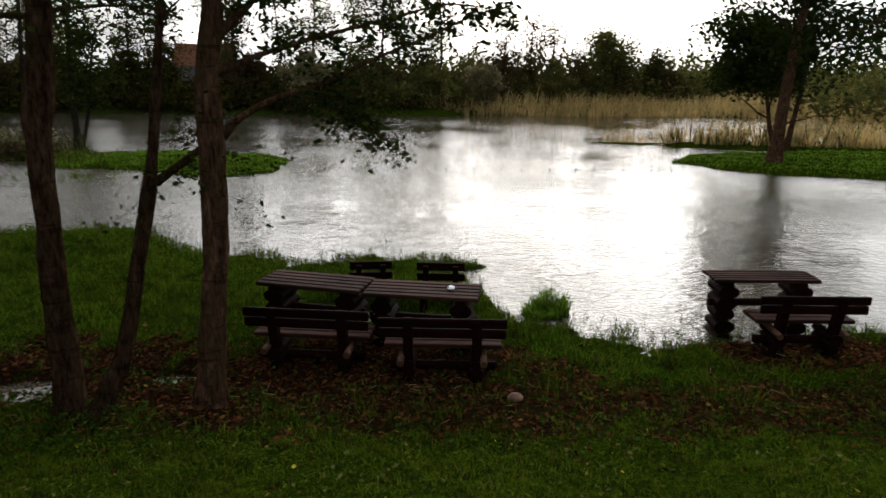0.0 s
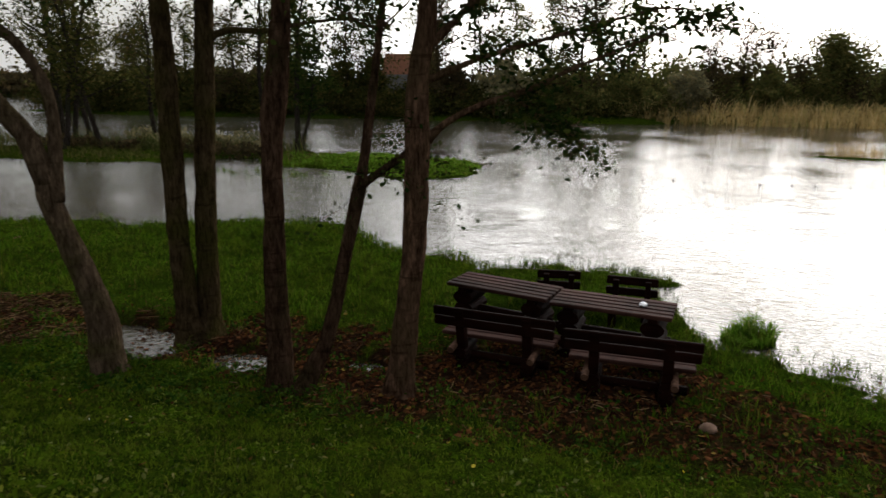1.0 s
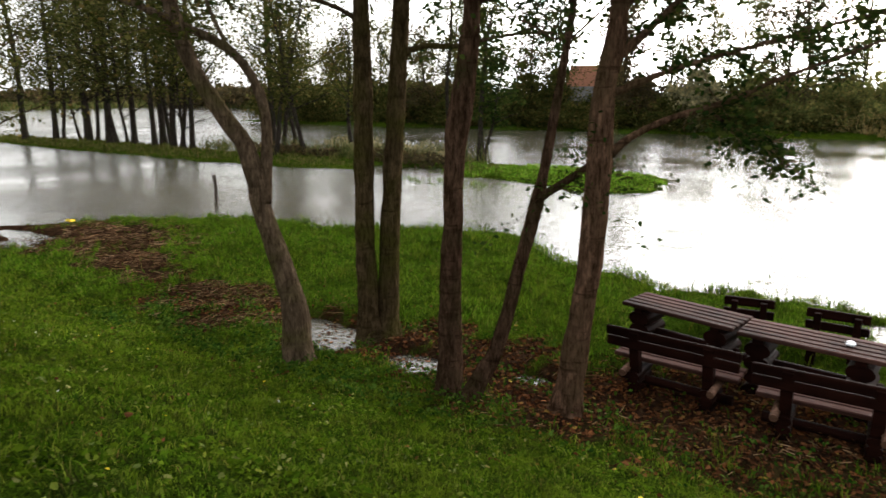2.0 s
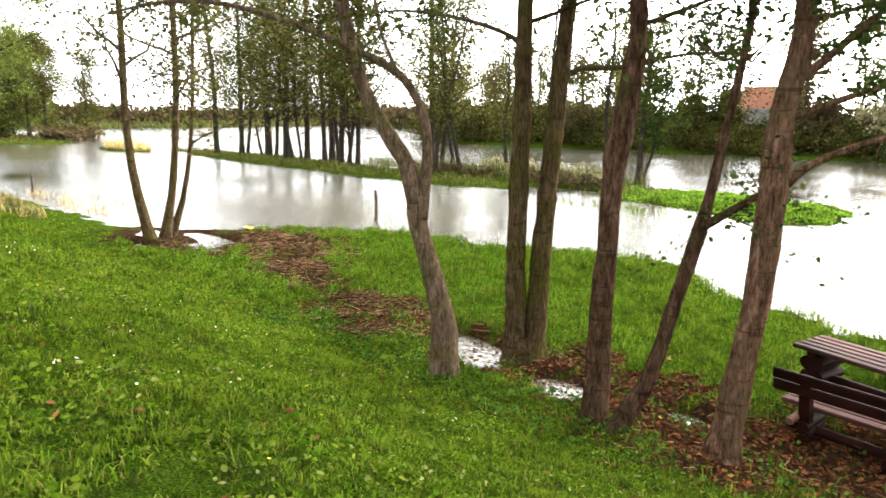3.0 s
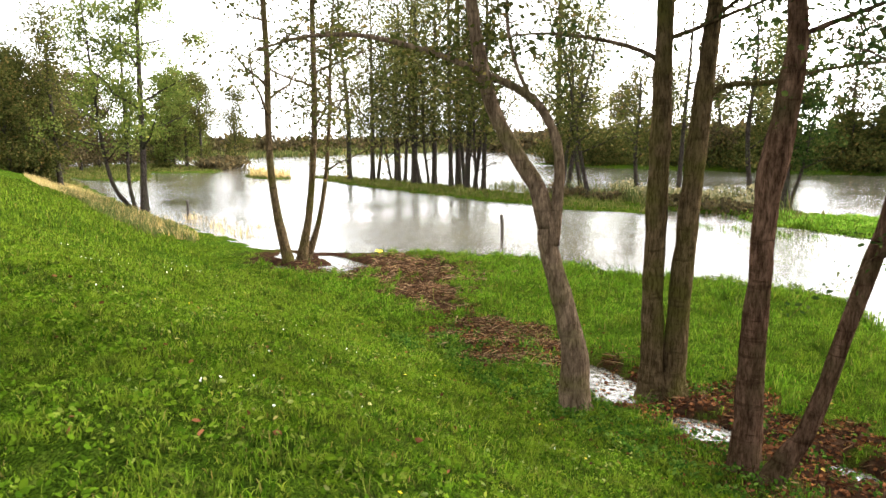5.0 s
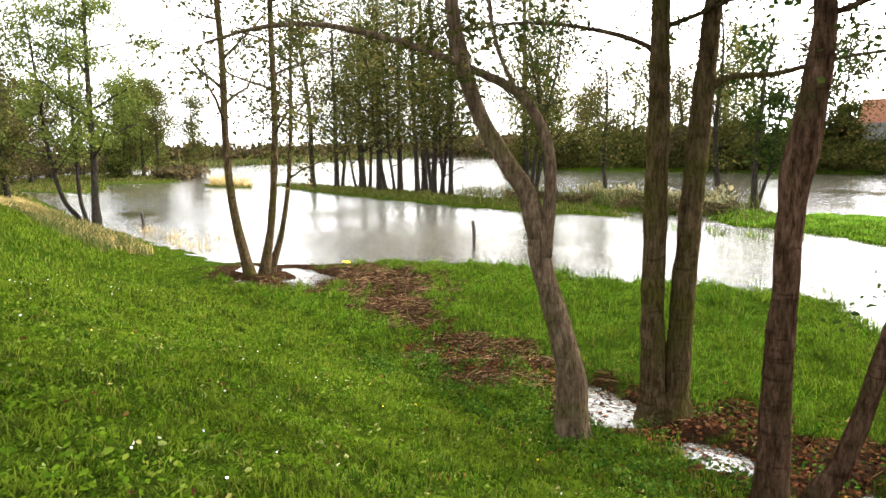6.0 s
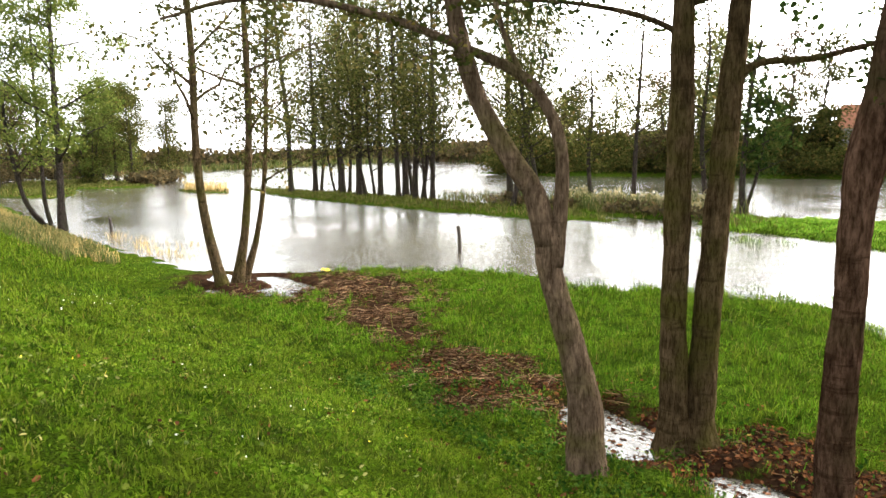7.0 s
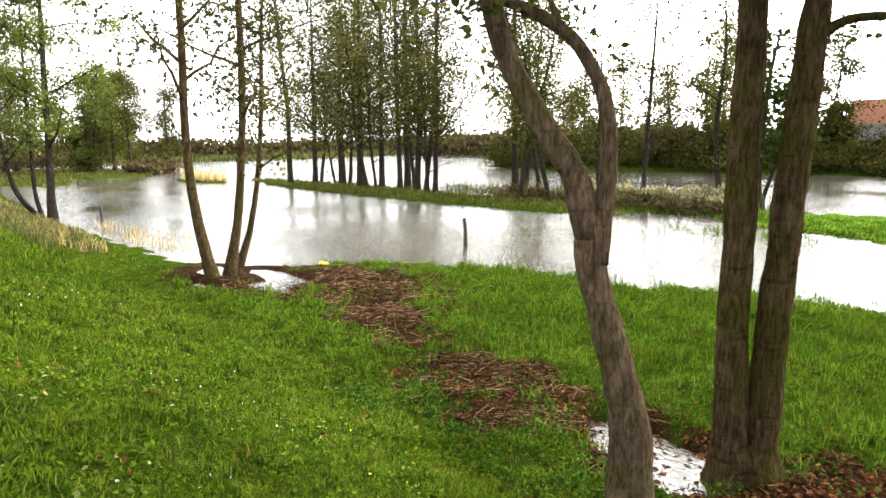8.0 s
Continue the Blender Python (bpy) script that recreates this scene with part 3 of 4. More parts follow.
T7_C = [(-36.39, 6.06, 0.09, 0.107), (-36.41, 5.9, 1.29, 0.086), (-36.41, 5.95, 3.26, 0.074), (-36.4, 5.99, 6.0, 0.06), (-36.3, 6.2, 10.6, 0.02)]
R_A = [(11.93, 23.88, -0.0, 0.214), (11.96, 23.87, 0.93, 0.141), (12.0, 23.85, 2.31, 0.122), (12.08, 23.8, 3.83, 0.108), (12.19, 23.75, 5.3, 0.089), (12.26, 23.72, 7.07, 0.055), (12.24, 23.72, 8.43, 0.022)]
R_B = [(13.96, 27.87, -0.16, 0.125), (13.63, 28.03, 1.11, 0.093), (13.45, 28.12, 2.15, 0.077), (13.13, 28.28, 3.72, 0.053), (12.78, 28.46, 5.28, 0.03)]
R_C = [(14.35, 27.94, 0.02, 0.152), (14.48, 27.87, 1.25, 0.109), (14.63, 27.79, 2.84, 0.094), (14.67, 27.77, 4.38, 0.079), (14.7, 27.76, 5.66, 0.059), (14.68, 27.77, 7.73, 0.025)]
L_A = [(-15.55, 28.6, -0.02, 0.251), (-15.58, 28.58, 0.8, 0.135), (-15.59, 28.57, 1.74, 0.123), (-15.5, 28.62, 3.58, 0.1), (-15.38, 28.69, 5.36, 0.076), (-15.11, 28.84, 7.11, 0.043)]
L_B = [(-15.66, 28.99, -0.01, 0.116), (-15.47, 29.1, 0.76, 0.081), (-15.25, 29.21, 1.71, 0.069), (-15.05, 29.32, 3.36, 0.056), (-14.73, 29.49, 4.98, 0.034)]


def trunk_part(pts, mat, parent, seed, name="trunk", sides=18, flare=0.0, lump=0.05, step_=0.06):
    q = spline(pts, step_)
    if name == "trunk":
        q = np.vstack([q[:1] + [[0, 0, -0.3, 0.03]], q])
    return part_np(name, tube(q, sides, lump, seed, flare), mat, parent)


def twigs_from(lines, g, count, length, droop=0.2, rad=0.006, start=0.3):
    """Thin twigs that leave the given limbs; returns their lines."""
    out = []
    for q in lines:
        n = len(q)
        for _ in range(count):
            i = int(n * g.uniform(start, 1.0)) - 1
            p = q[max(i, 0), :3]
            d = g.normal(size=3)
            d[2] = d[2] * 0.5 + 0.15 - droop * g.uniform()
            d /= np.linalg.norm(d)
            L = length * g.uniform(0.4, 1.2)
            k = 5
            t = np.linspace(0, 1, k)[:, None]
            w = p + d * L * t + np.array([0, 0, -1]) * droop * L * t ** 2 + g.normal(size=(k, 3)) * L * 0.04 * t
            r = min(rad, q[max(i, 0), 3] * 0.7) * (1 - 0.75 * t)
            out.append(np.hstack([w, r]))
    return out


def along(lines, n, g, spread, start=0.25):
    pick = g.integers(0, len(lines), n)
    f = g.uniform(start, 1, n)
    P = np.empty((n, 3))
    for i in range(n):
        q = lines[pick[i]]
        s = f[i] * (len(q) - 1)
        a = int(min(s, len(q) - 2))
        P[i] = q[a, :3] * (1 - s + a) + q[a + 1, :3] * (s - a)
    return P + g.normal(size=(n, 3)) * spread


def rising_limbs(trunk, g, count, low, length, up=0.5, r=0.5):
    """Limbs that leave a trunk line between the height share low and the top."""
    out = []
    n = len(trunk)
    for k in range(count):
        f = low + (1 - low) * (k + g.uniform(0, 0.9)) / count
        p = trunk[min(int(f * (n - 1)), n - 1)]
        az = k * 2.4 + g.uniform(-0.6, 0.6)
        L = length * (1.15 - 0.75 * (f - low) / (1 - low + 1e-6)) * g.uniform(0.7, 1.2)
        t = np.linspace(0, 1, 7)[:, None]
        d = np.array([math.cos(az), math.sin(az), up * g.uniform(0.5, 1.5)])
        d /= np.linalg.norm(d)
        w = p[:3] + d * L * t + np.array([0, 0, 1]) * L * g.uniform(-0.15, 0.3) * t ** 2 + g.normal(size=(7, 3)) * L * 0.035 * t
        out.append(np.hstack([w, np.maximum(p[3] * r * (1 - 0.85 * t), 0.004)]))
    return out


def near_tree(label, trunks, limbs, mat, seed, leaves=900, leaf=0.065, top_limbs=6, top_low=0.62, top_len=1.6, leaf_mat=LEAF, extra=(), flare=0.5, spray=0):
    g = rng(seed)
    root = thing("alder_tree", label, "tree", "alder trees by the water", at=tuple(np.array(trunks[0][0][:3]) * [1, 1, 0]))
    inv = root.matrix_world.inverted()
    made = []
    lines = []
    for k, tr in enumerate(trunks):
        made.append(trunk_part(tr, mat, root, seed + k, "trunk", 24, flare, 0.05))
        lines += rising_limbs(spline(tr, 0.15), g, top_limbs, top_low, top_len, 0.45, 0.3)
    for q in lines:
        made.append(part_np("limb", tube(q, 7), mat, root))
    for k, lb in enumerate(limbs):
        q = spline(lb, 0.08)
        made.append(part_np("limb", tube(q, 12, 0.04, seed + 20 + k), mat, root))
        lines.append(q)
    tw = twigs_from(lines, g, 13, 0.55 if extra else 0.8, 0.12 if extra else 0.25, 0.007)
    made.append(part_np("fine_branching", joined([tube(q, 4) for q in tw]), mat, root, kind="stuff"))
    pts = along(tw, leaves, g, 0.07)
    if extra:
        ex = twigs_from([spline(e, 0.08) for e in extra], g, spray // 40, 0.36, 0.3, 0.005, 0.25)
        made.append(part_np("fine_branching", joined([tube(q, 4) for q in ex]), mat, root, kind="stuff"))
        pts = np.vstack([pts, along(ex, spray, g, 0.035, 0.1)])
    made.append(part_np("crown", leaf_cloud(pts, leaf, g), leaf_mat, root, "thinning green leaves", smooth=False, kind="stuff"))
    # Unseen stem and dense crown above the view, added to shade the ground below.
    for k, tr in enumerate(trunks):
        if not top_limbs:
            break
        q = spline([tr[-3], (tr[-3][0], tr[-3][1], 7.2, 0.075), (tr[-3][0] + 0.1, tr[-3][1], 9.4, 0.05), (tr[-3][0], tr[-3][1] + 0.1, 11.6, 0.02)], 0.3)
        made.append(part_np("unseen_leader", tube(q, 10, 0.04, seed + 40 + k), mat, root))
        high = rising_limbs(q, g, 13, 0.1, 3.3, 0.35)
        fine = twigs_from(high, g, 6, 1.0, 0.2, 0.009, 0.2)
        made.append(part_np("fine_branching", joined([tube(w, 3) for w in high + fine]), mat, root, kind="stuff"))
        over = along(fine, 12000 // len(trunks), g, 0.35)
        made.append(part_np("unseen_shade_crown", clump_cloud(over[over[:, 2] > 6.4], 0.22, g), leaf_mat, root, smooth=False, kind="stuff"))
    for ob in made:
        ob.matrix_parent_inverse = inv
    return root


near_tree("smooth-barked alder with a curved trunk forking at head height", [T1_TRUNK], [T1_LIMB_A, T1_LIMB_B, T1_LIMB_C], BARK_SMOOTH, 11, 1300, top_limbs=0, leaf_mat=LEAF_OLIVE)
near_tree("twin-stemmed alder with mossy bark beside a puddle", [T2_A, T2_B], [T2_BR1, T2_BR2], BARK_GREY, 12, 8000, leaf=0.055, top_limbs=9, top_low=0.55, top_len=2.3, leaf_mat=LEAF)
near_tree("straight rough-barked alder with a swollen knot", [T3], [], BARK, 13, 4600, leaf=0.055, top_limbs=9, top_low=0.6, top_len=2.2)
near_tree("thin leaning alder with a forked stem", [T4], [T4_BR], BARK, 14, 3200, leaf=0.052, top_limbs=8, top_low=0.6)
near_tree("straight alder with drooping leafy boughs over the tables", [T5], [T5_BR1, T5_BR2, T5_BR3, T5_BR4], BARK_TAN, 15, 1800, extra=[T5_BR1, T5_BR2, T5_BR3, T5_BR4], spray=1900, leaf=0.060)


# ---- trees in the flooded meadow and beyond ----
def meadow_tree(label, trunks, mat, leaf_mat, seed, leaves, leaf, limb_len, limbs=9, low=0.3, twig=1.0, group="trees in the flood", name="tree", spread=0.22, up=0.5, leaf_from=0.0):
    g = rng(seed)
    root = thing(name, label, "tree", group, at=tuple(np.array(trunks[0][0][:3]) * [1, 1, 0]))
    inv = root.matrix_world.inverted()
    made, lines = [], []
    for k, tr in enumerate(trunks):
        q = spline(tr, 0.35)
        q0 = np.vstack([q[:1] + [[0, 0, -0.5, 0.03]], q])
        made.append(part_np("trunk", tube(q0, 9, 0.03, seed + k, 0.2), mat, root))
        lines += rising_limbs(q, g, limbs, low, limb_len, up)
    for q in lines:
        made.append(part_np("limb", tube(q, 5), mat, root))
    tw = twigs_from(lines, g, 5, twig, 0.25, 0.012, 0.2)
    made.append(part_np("fine_branching", joined([tube(q, 3) for q in tw]), mat, root, kind="stuff"))
    pts = along(tw, leaves, g, spread)
    pts = pts[pts[:, 2] > leaf_from + g.uniform(-0.5, 0.8, len(pts))]
    made.append(part_np("crown", clump_cloud(pts, leaf, g), leaf_mat, root, smooth=False, kind="stuff"))
    for ob in made:
        ob.matrix_parent_inverse = inv
    return root


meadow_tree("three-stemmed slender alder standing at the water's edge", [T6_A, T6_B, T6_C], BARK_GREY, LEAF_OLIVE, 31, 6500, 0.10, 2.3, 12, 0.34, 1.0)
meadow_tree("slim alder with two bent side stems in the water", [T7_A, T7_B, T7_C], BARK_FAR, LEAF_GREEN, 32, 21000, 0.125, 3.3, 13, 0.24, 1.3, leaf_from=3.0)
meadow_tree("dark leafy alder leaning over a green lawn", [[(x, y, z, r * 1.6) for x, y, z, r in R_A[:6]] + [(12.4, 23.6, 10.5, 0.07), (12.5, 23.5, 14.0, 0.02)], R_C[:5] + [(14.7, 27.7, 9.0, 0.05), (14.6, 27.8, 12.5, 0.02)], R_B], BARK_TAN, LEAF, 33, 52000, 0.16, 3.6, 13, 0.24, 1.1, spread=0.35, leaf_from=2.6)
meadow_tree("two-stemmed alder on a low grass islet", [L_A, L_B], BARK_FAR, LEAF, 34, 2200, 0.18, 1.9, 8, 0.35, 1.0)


def stem(x, y, h, r, g, lean=0.05):
    a = g.uniform(0, 6.28)
    dx, dy = math.cos(a) * lean * h, math.sin(a) * lean * h
    b = g.uniform(-0.02, 0.02) * h
    return [(x, y, 0.02, r * 1.35), (x + dx * 0.1, y + dy * 0.1, 0.08 * h, r), (x + dx * 0.35 + b, y + dy * 0.35, 0.35 * h, r * 0.8), (x + dx * 0.7 - b, y + dy * 0.7, 0.7 * h, r * 0.5), (x + dx, y + dy, h, r * 0.12)]


g = rng(50)
ISLAND = [(-49.9, 24.8), (-47.5, 25.6), (-46.5, 27.2), (-44.4, 26.2), (-42.9, 26.6), (-41.2, 25.6), (-39.2, 26.0), (-37.4, 26.8), (-36.0, 25.2), (-34.5, 25.4), (-32.3, 25.0), (-28.5, 27.6)]
for k, (x, y) in enumerate(ISLAND):
    two = [stem(x, y, g.uniform(14, 18), g.uniform(0.14, 0.22), g, 0.03)]
    if k % 2 == 1:
        two.append(stem(x + 0.5, y + 0.2, g.uniform(9, 12), 0.13, g, 0.12))
    if k % 4 == 2:
        two.append(stem(x - 0.4, y - 0.2, g.uniform(6, 9), 0.10, g, 0.22))
    meadow_tree("tall dark-stemmed alder on a flooded grass strip", two, BARK_FAR, (LEAF_OLIVE, LEAF_OLIVE, FAR_LEAF)[k % 3], 60 + k, 8500, 0.15, 3.4, 14, 0.2, 1.4, "alder row on the flooded strip", "alder_tree", 0.5, leaf_from=3.0)
for k, (x, y, h, lean) in enumerate([(-25.4, 24.6, 9, 0.22), (-25.8, 26.7, 10, 0.10), (-24.2, 25.6, 8.5, 0.2), (-23.0, 27.8, 7, 0.1), (-20.8, 28.2, 10, 0.06), (-17.5, 29.0, 9.5, 0.08)]):
    meadow_tree("thin leaning alder among reeds", [stem(x, y, h, 0.12, g, lean)], BARK_FAR, LEAF_OLIVE, 80 + k, 2000, 0.14, 2.2, 9, 0.3, 1.1, "alders among the reeds", "alder_tree", 0.4)

# trees of the left meadow and the far shore: x, y, height, kind
FAR = [(-96, 8.0, 13, 1), (-112, 25, 14, 0), (-60, 4.8, 13.5, 1), (-97, 21.0, 13, 2), (-98, 23.5, 12, 2), (-108, 26, 13, 2), (-92, 24, 12, 0), (-97, 30, 11, 1), (-104, 27, 12, 1), (-80, 6, 11, 3), (-95, 10, 12, 3),
       (-110, 14, 13, 3), (-120, 20, 12, 0), (-60, 1.6, 10.5, 3), (-64, 0.2, 11.5, 3), (-72, -0.5, 13, 3), (-84, -3.5, 14, 3), (-100, 3, 15, 0), (-92, 1.0, 13, 1), (-78, 3.2, 11, 3)]
for k, (x, y, h, kind) in enumerate(FAR):
    lf = (LEAF_OLIVE, LEAF_OLIVE, LEAF_GREEN, LEAF_OLIVE if x > -70 else LEAF_BROWN)[kind]
    meadow_tree(("bare-topped olive tree in a wet meadow", "slender olive tree in a wet meadow", "round full green tree in a wet meadow", "brownish autumn tree in a wet meadow")[kind],
                [stem(x, y, h, 0.2, g, 0.04)], BARK_FAR, lf, 120 + k, (7000, 8500, 15000, 13000)[kind], 0.19, h * 0.3, 12, 0.12, 1.4, "meadow trees", "tree", 0.55)
for k in range(34):
    x = -58 + k * 2.75 + g.uniform(-1, 1)
    y = 57.5 + g.uniform(0, 5) + 0.04 * max(0, x - 5)
    h = g.uniform(7.5, 11.5)
    if x > 1:
        h *= 0.42
    elif x > -37:
        h *= 1.3 if x > -22 else 1.12
    if -23.4 < x < -20.4:
        continue
    kind = k % 4
    lf = (LEAF_OLIVE, FAR_LEAF, FAR_LEAF, LEAF_BROWN)[kind]
    meadow_tree(("dark thin-crowned tree on the far shore", "olive tree on the far shore", "bushy dark tree on the far shore", "brownish tree on the far shore")[kind],
                [stem(x, y, h, 0.13, g, 0.05)], BARK_FAR, lf, 200 + k, 4500 if x < -37 or x > 1 else 7500, 0.18, h * 0.27, 9, 0.12, 1.2, "far shore trees", "tree", 0.5)
meadow_tree("round yellowish-green tree behind the reeds", [stem(14.3, 60, 7.0, 0.2, g, 0.02), stem(15.2, 60.4, 6.0, 0.16, g, 0.1)], BARK_FAR, FAR_LEAF, 300, 14000, 0.2, 3.0, 13, 0.14, 1.1, "far shore trees", "tree", 0.5, 0.25)


for k, (x, h) in enumerate([(5.2, 7.4), (7.6, 8.0), (9.8, 7.2), (12.0, 5.2), (18.6, 5.0)]):
    meadow_tree("thin brownish half-bare tree behind the reeds", [stem(x, 60.5, h, 0.11, g, 0.04)], BARK_FAR, LEAF_BROWN, 310 + k, 3200, 0.15, h * 0.24, 10, 0.25, 1.0, "far shore trees", "tree", 0.35)


# ---- bushes, reeds and hedges ----
def shrub(label, x, y, r, h, mat, seed, n=5000, size=0.17):
    """A many-stemmed bush: stems fan out from the foot and carry uneven domes of leaves."""
    g = rng(seed)
    z = max(0.0, float(ground_z(np.array(float(x)), np.array(float(y)))))
    root = thing("bush", label, "bush", "bushes on the far shore", at=(x, y, 0))
    inv = root.matrix_world.inverted()
    lines = []
    for k in range(11):
        a, f = k * 2.4 + g.uniform(-0.4, 0.4), math.sqrt((k + 0.6) / 11) * 0.8
        top = h * (1.02 - 0.62 * f * f) * g.uniform(0.8, 1.02)
        t = np.linspace(0, 1, 8)[:, None]
        out = np.array([math.cos(a), math.sin(a), 0]) * r * f
        w = np.array([x, y, z - 0.2]) + out * t ** 0.8 + np.array([0, 0, 1]) * top * t + g.normal(size=(8, 3)) * 0.08 * t
        lines.append(np.hstack([w, 0.07 * (1 - 0.85 * t) * h / 5]))
    made = [part_np("stem", tube(q, 6), BARK_FAR, root) for q in lines]
    tw = twigs_from(lines, g, 16, r * 0.45, 0.35, 0.012, 0.12)
    made.append(part_np("fine_branching", joined([tube(q, 3) for q in tw]), BARK_FAR, root, kind="stuff"))
    made.append(part_np("crown", clump_cloud(along(tw, n, g, 0.16, 0.1), size, g), mat, root, smooth=False, kind="stuff"))
    for ob in made:
        ob.matrix_parent_inverse = inv
    return root


for k, (x, y, r, h, kind) in enumerate([(3.4, 55.6, 2.1, 4.6, 0), (-11.0, 56.0, 3.0, 5.4, 0), (-25.9, 56.4, 2.8, 6.1, 1), (-23.4, 57.6, 1.3, 6.0, 1), (-7.0, 56.4, 2.4, 4.6, 1), (-1.0, 56.2, 2.2, 4.2, 1), (9.6, 58.0, 2.2, 4.4, 1), (-15.8, 56.6, 2.5, 5.0, 2), (-31.5, 56.4, 3.0, 5.2, 1), (-37.5, 56.0, 2.8, 4.4, 2), (-44, 56.5, 3.2, 5.6, 1), (-51, 56.5, 3.0, 4.8, 1), (19.5, 60.5, 2.4, 4.0, 2), (26, 60, 2.6, 3.6, 1), (-60.5, 3.4, 3.2, 7.6, 1), (-96, 20.0, 4.0, 9.5, 1)]):
    shrub(("pale silvery willow bush by the water", "rounded olive-green bush by the water", "yellow-brown autumn bush by the water")[kind], x, y, r, h, (WILLOW, LEAF_OLIVE if x < -20 else FAR_LEAF, LEAF_BROWN)[kind], 440 + k, 11000, 0.22)


def hedge(name, label, boxes, n, size, mat, seed):
    """Bushy leaf masses with an uneven top along stretches x0, y0, x1, y1, depth, height."""
    g = rng(seed)
    P = []
    for x0, y0, x1, y1, dep, h in boxes:
        m = int(n * math.hypot(x1 - x0, y1 - y0))
        t = g.uniform(0, 1, m)
        x = x0 + (x1 - x0) * t + g.normal(size=m) * dep * 0.3
        y = y0 + (y1 - y0) * t + g.normal(size=m) * dep * 0.5
        top = h * (0.72 + 0.38 * rough(x, y, 1.6, 2) + 0.2 * rough(x, y, 0.6, 8))
        P.append(np.stack([x, y, np.maximum(0.05, top * np.sqrt(g.uniform(0, 1, m)))], 1))
    P = np.vstack(P)
    return tagged(new(name, mesh_from(name, *clump_cloud(P, size, g), mat)), label, "bush", kind="stuff")


hedge("far_undergrowth", "dark dense undergrowth along the far shore", [(-60, 56, -25, 56.3, 2.5, 3.0), (-25, 56.3, -19, 56.3, 2.0, 2.6), (-19, 56.3, -6, 56.5, 2.5, 3.0), (-60, 60, -25, 60, 3, 4.2), (-20.5, 60, -6, 60, 3, 4.0)], 900, 0.23, LEAF_OLIVE, 401)
# Leaf colour here holds the extra light of the open shore.
hedge("brightened_undergrowth", "undergrowth along the far shore, leaf colour brightened for light", [(-6, 56.5, 3, 56.5, 2.5, 2.8), (-6, 60, 3, 60, 3, 3.8), (3, 60, 40, 61, 3, 2.4), (0, 58.5, 14, 59.5, 2, 2.8)], 800, 0.23, FAR_LEAF, 409)
hedge("shore_bushes", "olive bushes along the far shore", [(-58, 55, 2, 55, 1.2, 1.7), (-48, 58, -27, 58, 2, 3.4)], 320, 0.22, LEAF_OLIVE, 402)
hedge("woods_behind_reeds", "low autumn woods behind the reed bed", [(-12, 78, 66, 70, 5, 5.6), (40, 60, 70, 40, 5, 5.0)], 420, 0.4, FAR_LEAF, 408)
hedge("far_woods", "distant low woods beyond the flood", [(-175, 60, -175, 140, 8, 4.5), (-170, 120, -60, 100, 6, 5.0), (-175, -20, -172, 60, 8, 5.5)], 120, 1.2, LEAF_BROWN, 403)
hedge("meadow_bushes", "brownish bushes at the meadow's far edge", [(-130, -6, -128, 26, 6, 3.0), (-88, -4, -86, 4, 4, 3.4), (-84, 23, -92, 28, 2, 1.6)], 150, 0.6, LEAF_BROWN, 404)
hedge("far_right_woods", "hazy woods behind the lawn", [(26, 48, 60, 44, 4, 4.0), (18, 62, 46, 58, 4, 3.8)], 300, 0.36, FAR_LEAF, 405)


hedge("strip_bushes", "wind-blown willow scrub among reeds on the strip", [(-24, 27.6, -15.5, 26.2, 0.9, 1.0)], 220, 0.2, WILLOW, 406)
hedge("strip_brush", "reddish dry brush at the strip's edge", [(-20, 24.9, -14.5, 24.4, 0.6, 0.7), (-28, 25.6, -22, 25.4, 0.6, 0.7)], 120, 0.2, LEAF_BROWN, 407)


def reeds(name, label, boxes, per_m2, h, w, mat, seed):
    g = rng(seed)
    P = []
    for cx, cy, rx, ry, turn in boxes:
        m = int(per_m2 * rx * ry * 3.1)
        a, r = g.uniform(0, 6.283, m), np.sqrt(g.uniform(0, 1, m))
        u, v = r * np.cos(a) * rx, r * np.sin(a) * ry
        c, s = math.cos(radians(turn)), math.sin(radians(turn))
        x, y = cx + u * c - v * s, cy + u * s + v * c
        keep = rough(x, y, 0.9, 6) > -0.55
        x, y = x[keep], y[keep]
        P.append(np.stack([x, y, np.maximum(ground_z(x, y), -0.2)], 1))
    P = np.vstack(P)
    v, f = blades(P, h, w, g, 0.55)
    v = v.reshape(-1, 5, 3)
    tall = np.clip(0.95 + 0.4 * rough(P[:, 0], P[:, 1], 0.8, 10) + 0.25 * rough(P[:, 0], P[:, 1], 0.3, 17), 0.3, 1.7)
    v[:, :, 2] = P[:, None, 2] + (v[:, :, 2] - P[:, None, 2]) * tall[:, None]
    return tagged(new(name, mesh_from(name, v.reshape(-1, 3), f, mat)), label, "reeds", kind="stuff")


reeds("far_reeds", "tall dry tan reeds along the far bank", [(20, 54.5, 22, 2.4, -1), (36, 51, 8, 5, 0)], 42, 1.3, 0.05, FAR_REED, 411)
reeds("lawn_reeds", "dry reeds and sedge behind the lawn", [(20.5, 30.3, 10.5, 1.5, -7)], 60, 1.0, 0.045, FAR_REED, 412)
reeds("lawn_sedge", "green sedge clumps among dry reeds behind the lawn", [(14.5, 30.6, 4.5, 1.2, -7), (24, 29.5, 5, 1.2, -7)], 26, 1.1, 0.045, REED_GREEN, 420)
reeds("islet_reeds", "reddish reed tuft on a tiny islet", [(9.1, 32.2, 1.4, 0.4, 0)], 110, 0.7, 0.03, FAR_REED, 413)
reeds("strip_reeds", "green and tan reeds on the flooded strip", [(-20.5, 26.6, 6.5, 1.5, 2), (-31.5, 28.5, 5, 1.0, 0)], 70, 0.8, 0.035, REED_GREEN, 414)
